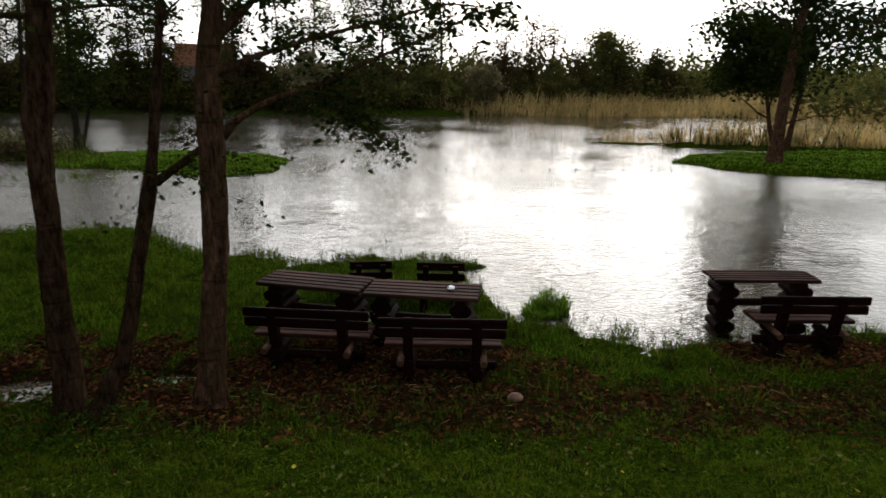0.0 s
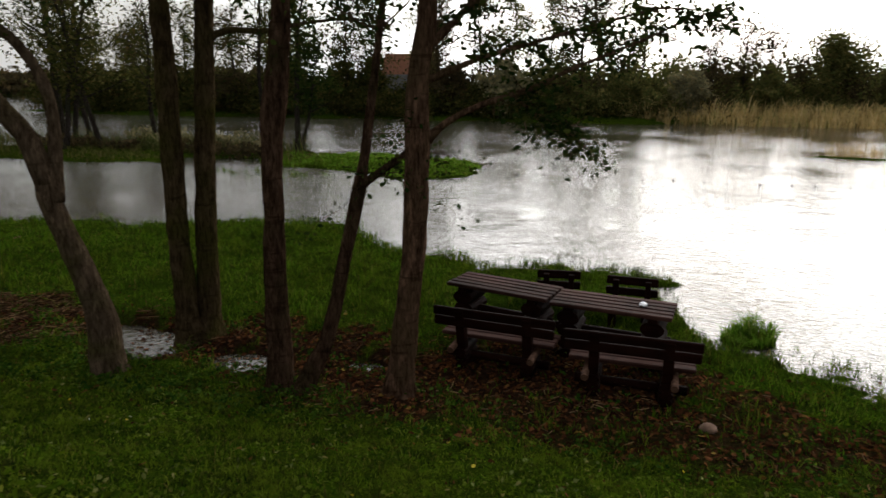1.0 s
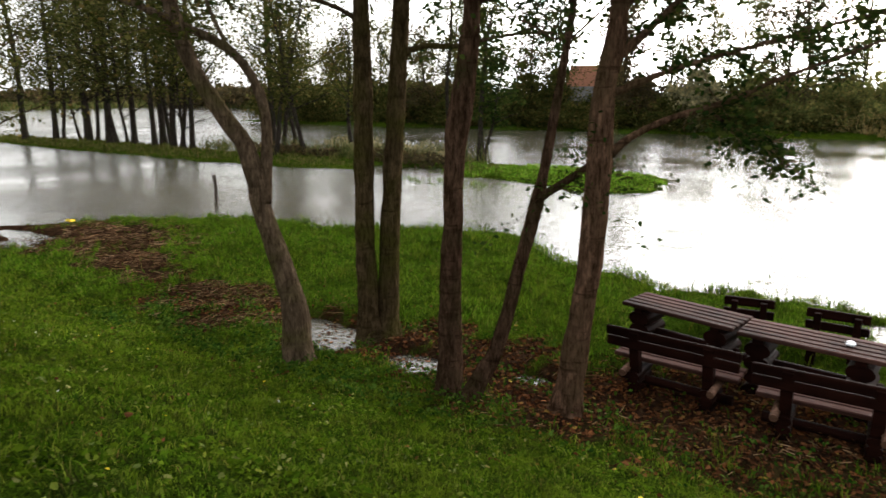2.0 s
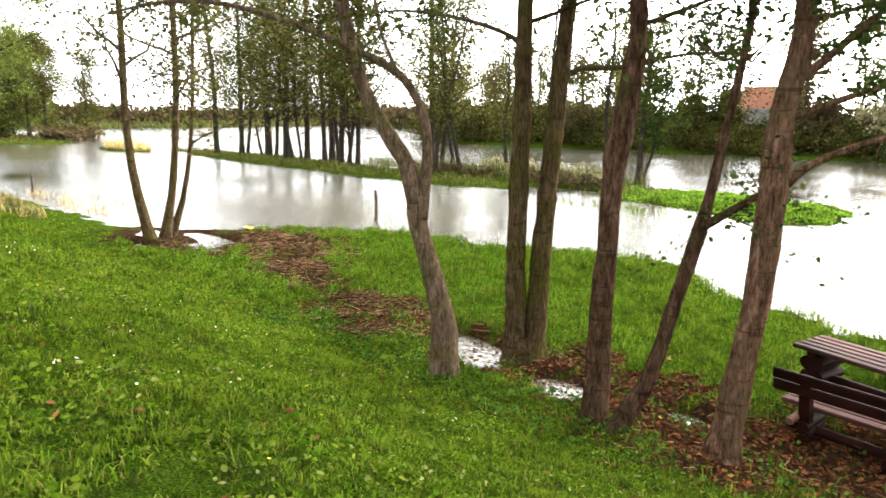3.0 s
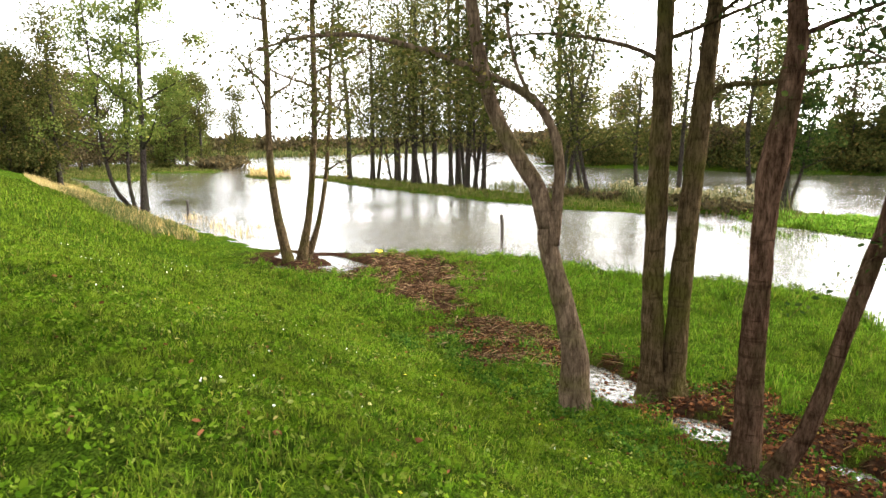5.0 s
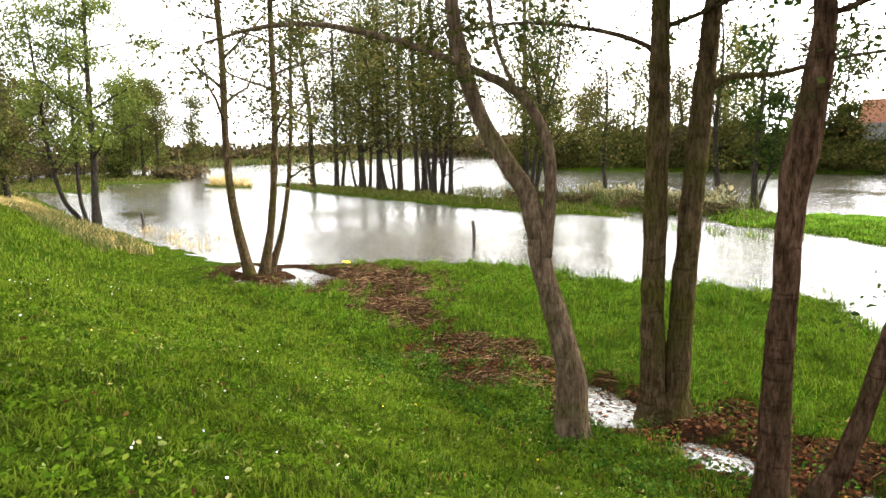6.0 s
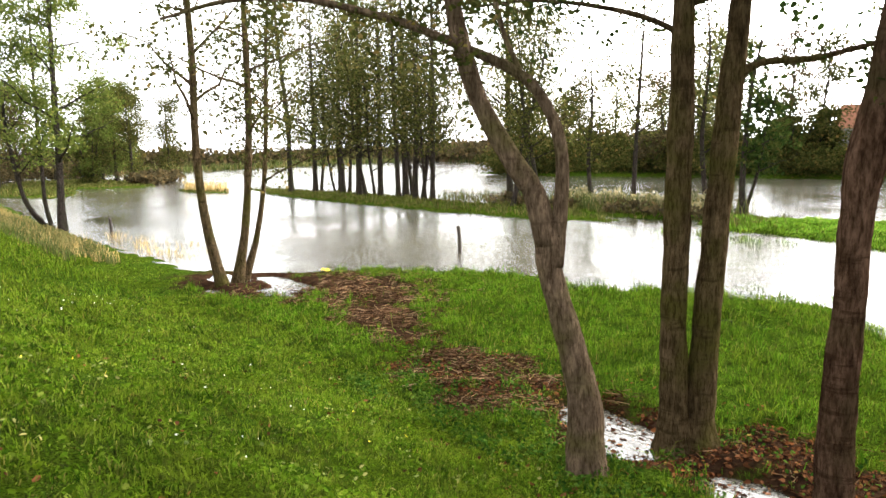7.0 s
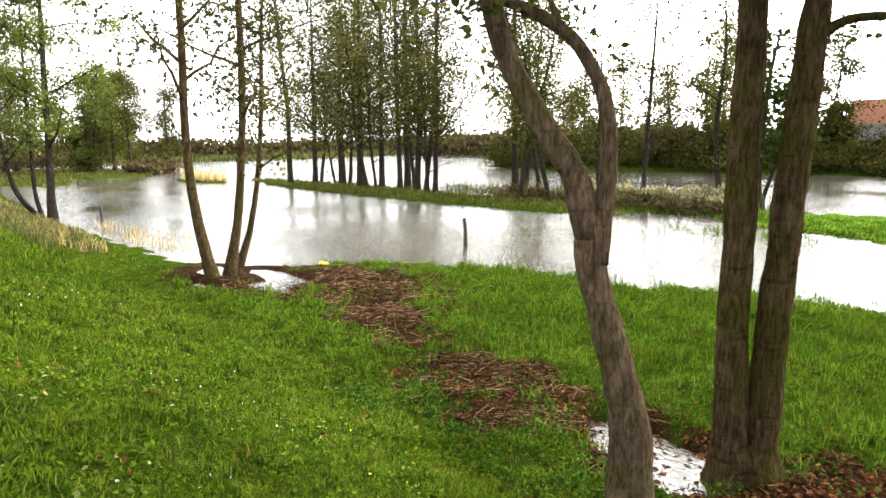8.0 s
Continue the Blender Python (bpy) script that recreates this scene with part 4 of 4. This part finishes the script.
reeds("shallow_sedge", "sparse dry sedge standing in shallow water", [(-24.5, 7.9, 3.2, 1.0, 4), (-29.5, 7.6, 2.0, 0.7, 0)], 30, 0.42, 0.022, REED, 415)
reeds("bank_edge_grass", "long dry grass on the brow of the embankment", [(-32, 5.3, 10, 0.7, 0), (-36, 4.2, 14, 0.9, 0)], 150, 0.38, 0.016, REED_GREEN, 416)
reeds("brow_grass", "pale dry grass tufts on the brow of the embankment", [(-29, 5.3, 7, 0.8, 0), (-37, 4.8, 12, 1.2, 0), (-52, 4.0, 15, 1.8, 0)], 40, 0.36, 0.02, REED, 419)
reeds("far_left_reeds", "low tan reed beds far across the flood", [(-62, 22.3, 4.5, 1.2, 0)], 30, 0.9, 0.06, REED, 417)
reeds("far_water_reeds", "reed belt on the distant shore", [(-150, 70, 4, 40, 0), (-110, 106, 45, 3, -14)], 6, 1.8, 0.22, REED_GREEN, 418)


# ---- tables, benches and chairs ----
def box(bm, x0, x1, y0, y1, z0, z1, bevel=0.008):
    r = bmesh.ops.create_cube(bm, size=1, matrix=Matrix.Translation(((x0 + x1) / 2, (y0 + y1) / 2, (z0 + z1) / 2)) @ Matrix.Diagonal((x1 - x0, y1 - y0, z1 - z0, 1)))
    if bevel:
        es = {e for v in r["verts"] for e in v.link_edges}
        bmesh.ops.bevel(bm, geom=list(es), offset=bevel, segments=1, affect="EDGES")
    return bm


def boxed(*a, **k):
    return box(bmesh.new(), *a, **k)


def log(bm, a, b, r):
    a, b = Vector(a), Vector(b)
    m = Matrix.Translation((a + b) / 2) @ (b - a).to_track_quat("Z", "Y").to_matrix().to_4x4()
    bmesh.ops.create_cone(bm, cap_ends=True, segments=14, radius1=r, radius2=r * 0.96, depth=(b - a).length, matrix=m)
    return bm


def log_stack(z0, z1, x, mid, half, owner, taper=0.06):
    """A leg of short logs laid on one another; the lowest log carries the rest."""
    n = 5
    h = (z1 - z0) / n
    leg = None
    for i in range(n):
        w = half + taper * abs(i - 2) / 2
        bm = bmesh.new()
        bmesh.ops.create_cone(bm, cap_ends=True, segments=14, radius1=h * 0.54, radius2=h * 0.54, depth=2 * w, matrix=Matrix.Translation((x, mid, z0 + h * (i + 0.5))) @ Matrix.Diagonal((1.5, 1, 1, 1)) @ Matrix.Rotation(radians(90), 4, "X"))
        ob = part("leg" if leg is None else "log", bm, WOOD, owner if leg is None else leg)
        leg = leg or ob
    return leg


def picnic_table(label, at, turn, length=1.31, width=0.58, height=0.76):
    t = thing("picnic_table", label, "table", "rustic picnic tables", at, turn)
    n = 5
    w = width / n
    for i in range(n):
        y = -width / 2 + w * i
        part("tabletop_plank", boxed(-length / 2, length / 2, y + 0.011, y + w - 0.011, height - 0.045, height, bevel=0.01), WOOD_LIT_TOP, t)
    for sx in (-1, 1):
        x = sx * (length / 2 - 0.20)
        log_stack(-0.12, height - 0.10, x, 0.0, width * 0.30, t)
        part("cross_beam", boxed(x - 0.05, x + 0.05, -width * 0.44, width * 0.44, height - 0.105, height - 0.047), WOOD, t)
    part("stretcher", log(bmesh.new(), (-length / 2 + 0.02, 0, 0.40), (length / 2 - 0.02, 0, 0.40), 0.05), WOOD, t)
    return t


def bench(label, at, turn, length=1.34, back=0.80):
    """Faces +y; the backrest stands at its -y side."""
    t = thing("bench", label, "bench", "rustic benches", at, turn)
    for i in range(3):
        y = 0.02 + i * 0.125
        part("seat_plank", boxed(-length / 2 + 0.04, length / 2 - 0.04, y, y + 0.112, 0.41, 0.455, bevel=0.01), WOOD_LIT_TOP, t)
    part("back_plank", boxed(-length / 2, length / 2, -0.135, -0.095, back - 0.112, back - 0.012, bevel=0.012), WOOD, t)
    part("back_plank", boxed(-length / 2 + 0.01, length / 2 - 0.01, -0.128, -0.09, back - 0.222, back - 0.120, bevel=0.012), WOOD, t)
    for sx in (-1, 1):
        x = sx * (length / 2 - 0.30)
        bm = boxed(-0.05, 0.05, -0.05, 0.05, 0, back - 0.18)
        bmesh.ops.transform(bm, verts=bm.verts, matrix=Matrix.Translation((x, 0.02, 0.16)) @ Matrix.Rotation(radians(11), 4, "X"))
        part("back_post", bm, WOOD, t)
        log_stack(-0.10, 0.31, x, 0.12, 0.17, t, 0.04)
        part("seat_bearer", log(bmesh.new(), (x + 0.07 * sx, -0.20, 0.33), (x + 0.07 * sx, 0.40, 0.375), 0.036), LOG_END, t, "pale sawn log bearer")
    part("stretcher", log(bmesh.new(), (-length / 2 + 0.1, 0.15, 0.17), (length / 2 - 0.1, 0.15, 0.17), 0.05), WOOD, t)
    return t


def chair(label, at, turn, w=0.6):
    t = thing("garden_chair", label, "chair", "rustic wooden chairs", at, turn)
    for i in range(3):
        y = 0.02 + i * 0.125
        part("seat_plank", boxed(-w / 2, w / 2, y, y + 0.112, 0.30, 0.34, bevel=0.01), WOOD_LIT_TOP, t)
    part("back_plank", boxed(-w / 2, w / 2, -0.12, -0.08, 0.50, 0.615, bevel=0.01), WOOD, t)
    part("back_plank", boxed(-w / 2, w / 2, -0.10, -0.06, 0.36, 0.465, bevel=0.01), WOOD, t)
    for sx in (-1, 1):
        x = sx * (w / 2 - 0.13)
        part("back_post", boxed(x - 0.04, x + 0.04, -0.078, 0.0, -0.25, 0.58), WOOD, t)
        part("leg", boxed(x - 0.05, x + 0.05, 0.24, 0.36, -0.25, 0.298), WOOD, t)
    return t


picnic_table("dark-stained plank picnic table beside a matching table", (-1.51, 7.60, 0.04), -14.5)
picnic_table("dark-stained plank picnic table with crumpled paper on it", (-0.21, 7.28, 0.04), -8)
bench("dark-stained log bench with a plank backrest", (-1.40, 6.57, 0.05), -6)
bench("dark-stained log bench with a plank backrest", (0.01, 6.32, 0.05), -2, 1.30)
chair("dark wooden chair at the water's edge", (-1.00, 8.95, 0.0), 186, 0.60)
chair("dark wooden chair standing in shallow water", (-0.02, 8.90, 0.0), 177, 0.68)
picnic_table("dark-stained log table standing in shallow water", (4.00, 7.95, 0.02), -1, 1.30, 0.46)
bench("dark-stained log bench at the flooded table", (4.18, 7.12, 0.03), -1, 1.22)

# crumpled paper on the table
bm = bmesh.new()
bmesh.ops.create_icosphere(bm, subdivisions=2, radius=0.045)
pg = rng(5)
for v in bm.verts:
    v.co *= 0.75 + 0.5 * pg.uniform()
    v.co.z *= 0.55
me = bpy.data.meshes.new("crumpled_paper")
bm.to_mesh(me)
bm.free()
me.materials.append(PAPER)
tagged(new("crumpled_paper", me), "crumpled white paper lying on a table", "litter").matrix_world = pose(0.10, 7.24, 0.822)

# stone
bm = bmesh.new()
bmesh.ops.create_icosphere(bm, subdivisions=3, radius=0.07)
for v in bm.verts:
    v.co *= 1 + 0.12 * math.sin(v.co.x * 40 + 1) + 0.1 * math.sin(v.co.y * 33)
    v.co.z *= 0.5
    v.co.x *= 1.25
me = bpy.data.meshes.new("stone")
bm.to_mesh(me)
bm.free()
for p in me.polygons:
    p.use_smooth = True
me.materials.append(STONE)
tagged(new("stone", me), "pale brown stone lying in the grass", "stone").matrix_world = pose(0.72, 5.85, float(ground_z(np.array(0.72), np.array(5.85))) + 0.03, 0, 0, 30)

# post in the flood
post = thing("fence_post", "weathered crooked wooden post standing in water", "post", at=(-16.57, 13.50, 0))
part_np("post_shaft", tube(spline([(0, 0, -0.5, 0.06), (-0.02, 0.02, 0.2, 0.058), (-0.03, 0.03, 0.48, 0.055), (-0.06, 0.02, 0.80, 0.05)], 0.1), 9, 0.05, 3), POST_WOOD, post)
post = thing("fence_post", "thin short post standing in water", "post", at=(-31.0, 7.3, 0))
part_np("post_shaft", tube(spline([(0, 0, -0.5, 0.06), (0, 0.02, 0.3, 0.055), (0.02, 0.0, 0.75, 0.05)], 0.1), 8, 0.05, 4), POST_WOOD, post)

# line of swimming-area floats
fl = None
for k in range(15):
    x = -4.05 + k * 0.86 + 0.1 * math.sin(k * 2.1)
    if fl is None:
        bm = bmesh.new()
        bmesh.ops.create_uvsphere(bm, u_segments=10, v_segments=6, radius=0.042)
        bmesh.ops.scale(bm, vec=(1.25, 1, 0.75), verts=bm.verts)
        fl = new("float")
        tagged(fl, "small dark float on the water", "float", "line of floats")
        part("float_body", bm, CORK, fl)
        fl.matrix_world = pose(x, 22.85, 0.01)
    else:
        copy_thing(fl, pose(x, 22.85 + 0.12 * math.sin(k * 1.3), 0.01, 0, 0, 20 * k))


# ---- farmhouse on the far shore ----
house = thing("farmhouse", "far farmhouse with orange tiled roof and grey lean-to", "house", at=(-22.9, 66, 0), turn=8)
house.scale = (0.72, 0.78, 0.78)
part("wall", boxed(-3.2, 3.2, -2.6, 2.6, 0, 4.6, bevel=0), PLASTER, house)


def sheet_roof():
    bm = bmesh.new()
    vs = [bm.verts.new(v) for v in ((-5.3, -6.4, 3.0), (3.1, -6.4, 3.0), (3.1, -2.62, 4.75), (-5.3, -2.62, 4.75))]
    r = bmesh.ops.extrude_face_region(bm, geom=[bm.faces.new(vs)])
    bmesh.ops.translate(bm, vec=(0, 0, 0.14), verts=[v for v in r["geom"] if isinstance(v, bmesh.types.BMVert)])
    bmesh.ops.recalc_face_normals(bm, faces=bm.faces)
    return bm


def gable(x0, x1, half, z0, z1, over=0.35, thick=0.15):
    bm = bmesh.new()
    for s in (-1, 1):
        vs = [bm.verts.new(v) for v in ((x0 - over, s * (half + over), z0 - 0.2), (x1 + over, s * (half + over), z0 - 0.2), (x1 + over, 0, z1), (x0 - over, 0, z1))]
        f = bm.faces.new(vs)
        r = bmesh.ops.extrude_face_region(bm, geom=[f])
        bmesh.ops.translate(bm, vec=(0, 0, thick), verts=[v for v in r["geom"] if isinstance(v, bmesh.types.BMVert)])
    bmesh.ops.recalc_face_normals(bm, faces=bm.faces)
    return bm


part("roof", gable(-3.2, 3.2, 2.6, 4.7, 7.3), TILE, house, "orange tiled roof")
part("lean_to_roof", sheet_roof(), SLATE, house, "grey sheet roof")
part("lean_to_wall", boxed(-4.9, 2.7, -6.0, -2.62, 0, 2.98, bevel=0), PLASTER, house)
for k in range(4):
    w = part("window", boxed(-4.1 + k * 1.8, -3.2 + k * 1.8, -6.06, -5.98, 1.2, 2.3, bevel=0.02), PLASTER, house)
    part("pane", boxed(-4.02 + k * 1.8, -3.28 + k * 1.8, -6.09, -6.062, 1.28, 2.22, bevel=0), PANE, w)
for s in (-1, 1):
    bm = bmesh.new()
    vs = [bm.verts.new((s * 3.15, y, z)) for y, z in ((-2.6, 4.5), (2.6, 4.5), (0, 7.1))]
    f = bm.faces.new(vs)
    r = bmesh.ops.extrude_face_region(bm, geom=[f])
    bmesh.ops.translate(bm, vec=(-s * 0.25, 0, 0), verts=[v for v in r["geom"] if isinstance(v, bmesh.types.BMVert)])
    part("gable_wall", bm, PLASTER, house)


# ---- grass, weeds and litter ----
def scatter(n, x0, x1, y0, y1, g, keep):
    x, y = g.uniform(x0, x1, n), g.uniform(y0, y1, n)
    z = ground_z(x, y)
    k = keep(x, y, z, g.uniform(0, 1, n))
    return np.stack([x[k], y[k], z[k]], 1)


def lawn(name, label, areas, mat, seed, lean=0.85):
    """areas: count, x0, x1, y0, y1, height, width, lowest ground"""
    g = rng(seed)
    vf = []
    for n, x0, x1, y0, y1, h, w, low in areas:
        P = scatter(n, x0, x1, y0, y1, g, lambda x, y, z, r: (z > low) & (r > mud_at(x, y) * 0.98) & (r > 0.30 - 0.45 * rough(x, y, 0.3, 12)))
        P[:, 2] -= 0.01
        tall = 1 + 0.9 * rough(P[:, 0], P[:, 1], 0.35, 18) + 0.55 * rough(P[:, 0], P[:, 1], 0.12, 4)
        v, f = blades(P, h, w, g, lean)
        v = v.reshape(-1, 5, 3)
        v[:, :, 2] = P[:, None, 2] + (v[:, :, 2] - P[:, None, 2]) * np.clip(tall, 0.25, 2.1)[:, None]
        vf.append((v.reshape(-1, 3), f))
    return tagged(new(name, mesh_from(name, *joined(vf), mat)), label, "grass", kind="stuff")


lawn("meadow_grass", "lush green grass on the embankment and low meadow", [
    (300000, -9, 5, -0.9, 5.6, 0.048, 0.0085, 0.0),
    (110000, -16, -9, -1.8, 6.0, 0.065, 0.013, 0.0),
    (50000, -40, -16, -5.0, 4.6, 0.13, 0.022, 0.0),
    (16000, -40, -16, 4.6, 6.2, 0.055, 0.018, 0.0),
], GRASS, 501)
lawn("flat_meadow_grass", "lush bright green grass on the low wet meadow", [
    (140000, -9, 6.5, 5.4, 14.2, 0.105, 0.010, -0.03),
    (80000, -17, -9, 5.5, 13.5, 0.12, 0.015, -0.03),
], GRASS_LUSH, 505)
lawn("islet_grass", "bright green grass on flooded islets and lawn", [
    (60000, -16, -4, 18.5, 28.5, 0.09, 0.03, -0.01),
    (45000, 8, 27, 18.5, 29.5, 0.08, 0.03, 0.0),
    (2200, 1.0, 1.9, 8.25, 9.0, 0.2, 0.012, 0.0),
], GRASS_ISLET, 502)
lawn("strip_grass", "dull olive flattened grass on the flooded strip", [(42000, -62, -12.6, 20, 31, 0.2, 0.04, 0.0), (34000, -128, -60, 4, 27, 0.2, 0.09, 0.0)], GRASS_DULL, 503)
lawn("drowned_grass", "grass tips poking out of the shallow flood", [
    (16000, -9, 1.5, 9.5, 15.2, 0.14, 0.012, -0.16), (9000, -17, -9, 9.5, 15.0, 0.16, 0.014, -0.14), (9000, -16, -5, 17.5, 24, 0.16, 0.03, -0.12), (5000, -1, 4, 7.4, 9.6, 0.12, 0.010, -0.10), (2600, -7, -3.4, 5.6, 7.0, 0.09, 0.008, -0.3),
], GRASS_LUSH, 504)

def tufts(name, label, areas, mat, seed):
    """Tussocks: count, x0, x1, y0, y1, blades each, height, width"""
    g = rng(seed)
    vf = []
    for n, x0, x1, y0, y1, m, h, w in areas:
        C = scatter(n, x0, x1, y0, y1, g, lambda x, y, z, r: (z > 0.0) & (r > mud_at(x, y) * 0.9) & (rough(x, y, 0.7, 8) > -0.3))
        P = np.repeat(C, m, 0)
        P[:, :2] += g.normal(size=(len(P), 2)) * 0.045
        vf.append(blades(P, h, w, g, 0.9))
    return tagged(new(name, mesh_from(name, *joined(vf), mat)), label, "grass", kind="stuff")


tufts("grass_tussocks", "taller grass tussocks in the bank and meadow", [(2600, -9, 5, 0.5, 5.8, 18, 0.085, 0.009), (900, -9, 6, 5.6, 13, 16, 0.22, 0.010), (700, -16, -9, 0, 12, 16, 0.14, 0.014)], GRASS, 506)
g = rng(510)
P = scatter(120000, -12, 5, -0.6, 6.6, g, lambda x, y, z, r: (z > 0.02) & (rough(x, y, 0.4, 22) + r > 0.62) & (mud_at(x, y) < 0.3))
P[:, 2] += g.uniform(0.005, 0.05, len(P))
tagged(new("broad_leaf_weeds", mesh_from("broad_leaf_weeds", *leaf_cloud(P, 0.036 * (1 + 0.35 * step(4.2, 2.2, P[:, 1]) * step(-0.2, 0.5, rough(P[:, 0], P[:, 1], 0.5, 2))), g, 0.3), WEED)), "low broad-leaved weeds and clover in the grass", "weeds", kind="stuff")
P = scatter(60000, -9.0, 6, 4.8, 7.4, g, lambda x, y, z, r: (z > 0.0) & (rough(x, y, 0.28, 12) > 0.12 - 0.25 * step(6.1, 5.4, y)) & (r < (0.75 - 0.45 * step(6.0, 6.6, y)) * (1 - 0.72 * step(-3.6, -2.0, x))) & (rough(x, y, 0.12, 5) > -0.35))
P[:, 2] += g.uniform(0.01, 0.13, len(P))
tagged(new("mud_weeds", mesh_from("mud_weeds", *leaf_cloud(P, 0.042, g, 0.5), NETTLE)), "low nettles and ground ivy on mud", "weeds", kind="stuff")
P = scatter(80000, -10, 7, 4.4, 8.0, g, lambda x, y, z, r: r < (0.02 + mud_at(x, y) * 0.55) * np.where(z > -0.01, 1.0, 0.3))
P[:, 2] = np.maximum(P[:, 2], -0.006) + 0.014
tagged(new("leaf_litter", mesh_from("leaf_litter", *leaf_cloud(P, 0.055, g, 0.12), LITTER)), "wet brown fallen leaves on mud", "leaves", kind="stuff")


def stalks(P, length, g):
    n = len(P)
    a = g.uniform(0, 6.283, n)
    d = np.stack([np.cos(a), np.sin(a), g.uniform(-0.1, 0.35, n)], 1) * (length * g.uniform(0.3, 1.2, n))[:, None]
    s = np.stack([-np.sin(a), np.cos(a), np.zeros(n)], 1) * 0.0038
    u = np.array([0, 0, 0.007])
    V = np.stack([P - d / 2 - s, P - d / 2 + s, P - d / 2 + u, P + d / 2 - s, P + d / 2 + s, P + d / 2 + u], 1).reshape(-1, 3)
    b = np.arange(n)[:, None] * 6
    return V, [np.hstack([b, b + 1, b + 4, b + 3]), np.hstack([b + 1, b + 2, b + 5, b + 4]), np.hstack([b + 2, b, b + 3, b + 5])]


P = scatter(125000, -18, 6.5, 5.0, 10.8, g, lambda x, y, z, r: (z > -0.04) & (r < mud_at(x, y) * (0.2 - 0.06 * (x < -3.0) + 0.86 * (x < -6.0)) * step(-0.5, 0.35, rough(x, y, 0.4, 3)) * step(-16.6, -13.4, x)))
P[:, 2] = np.maximum(P[:, 2], 0) + g.uniform(0.005, 0.09, len(P))
tagged(new("reed_debris", mesh_from("reed_debris", *stalks(P, np.where(P[:, 0] < -6, 0.2, 0.10), g), STRAW)), "washed-up heap of broken dead reed stalks", "debris", kind="stuff")
P = scatter(110, -8, 3, 1.2, 5.2, g, lambda x, y, z, r: r < 0.3)
P[:, 2] += 0.05
tagged(new("yellow_flowers", mesh_from("yellow_flowers", *leaf_cloud(P, 0.035, g, 0.1), FLOWER)), "scattered small yellow flowers in the grass", "flowers", kind="stuff")
P = scatter(420, -16, -4, 0.8, 4.2, g, lambda x, y, z, r: (r < 0.5) & (rough(x, y, 0.9, 25) > 0.15))
P[:, 2] += 0.07
tagged(new("daisies", mesh_from("daisies", *leaf_cloud(P, 0.022, g, 0.1), DAISY)), "scattered small white daisies in the grass", "flowers", kind="stuff")

# single leaves lying about
g = rng(520)
P = scatter(4200, -9, 4, 0.6, 5.0, g, lambda x, y, z, r: (r < 0.55) & (rough(x, y, 0.55, 9) > 0.1))
P[:, 2] += g.uniform(0.025, 0.055, len(P))
tagged(new("pale_fallen_leaves", mesh_from("pale_fallen_leaves", *leaf_cloud(P, 0.04, g, 0.2), PALE_LEAF)), "pale yellow-green leaves lying on the bank", "leaves", kind="stuff")
P = scatter(3500, -10, 4, 0.2, 5.4, g, lambda x, y, z, r: (r < 0.35) & (rough(x, y, 0.45, 15) > 0.35))
P[:, 2] += 0.04
tagged(new("brown_fallen_leaves", mesh_from("brown_fallen_leaves", *leaf_cloud(P, 0.05, g, 0.05), LITTER)), "curled brown fallen leaves on the bank", "leaves", kind="stuff")
yl = thing("yellow_leaf", "bright yellow water-lily leaf washed onto mud", "leaf", at=(-16.7, 9.0, 0))
part_np("blade", leaf_cloud(np.array([[0, 0, 0.10], [0.03, 0.02, 0.11], [-0.04, 0.03, 0.12], [0.02, -0.03, 0.13]]), 0.11, g, 0.1), FLOWER, yl, smooth=False)
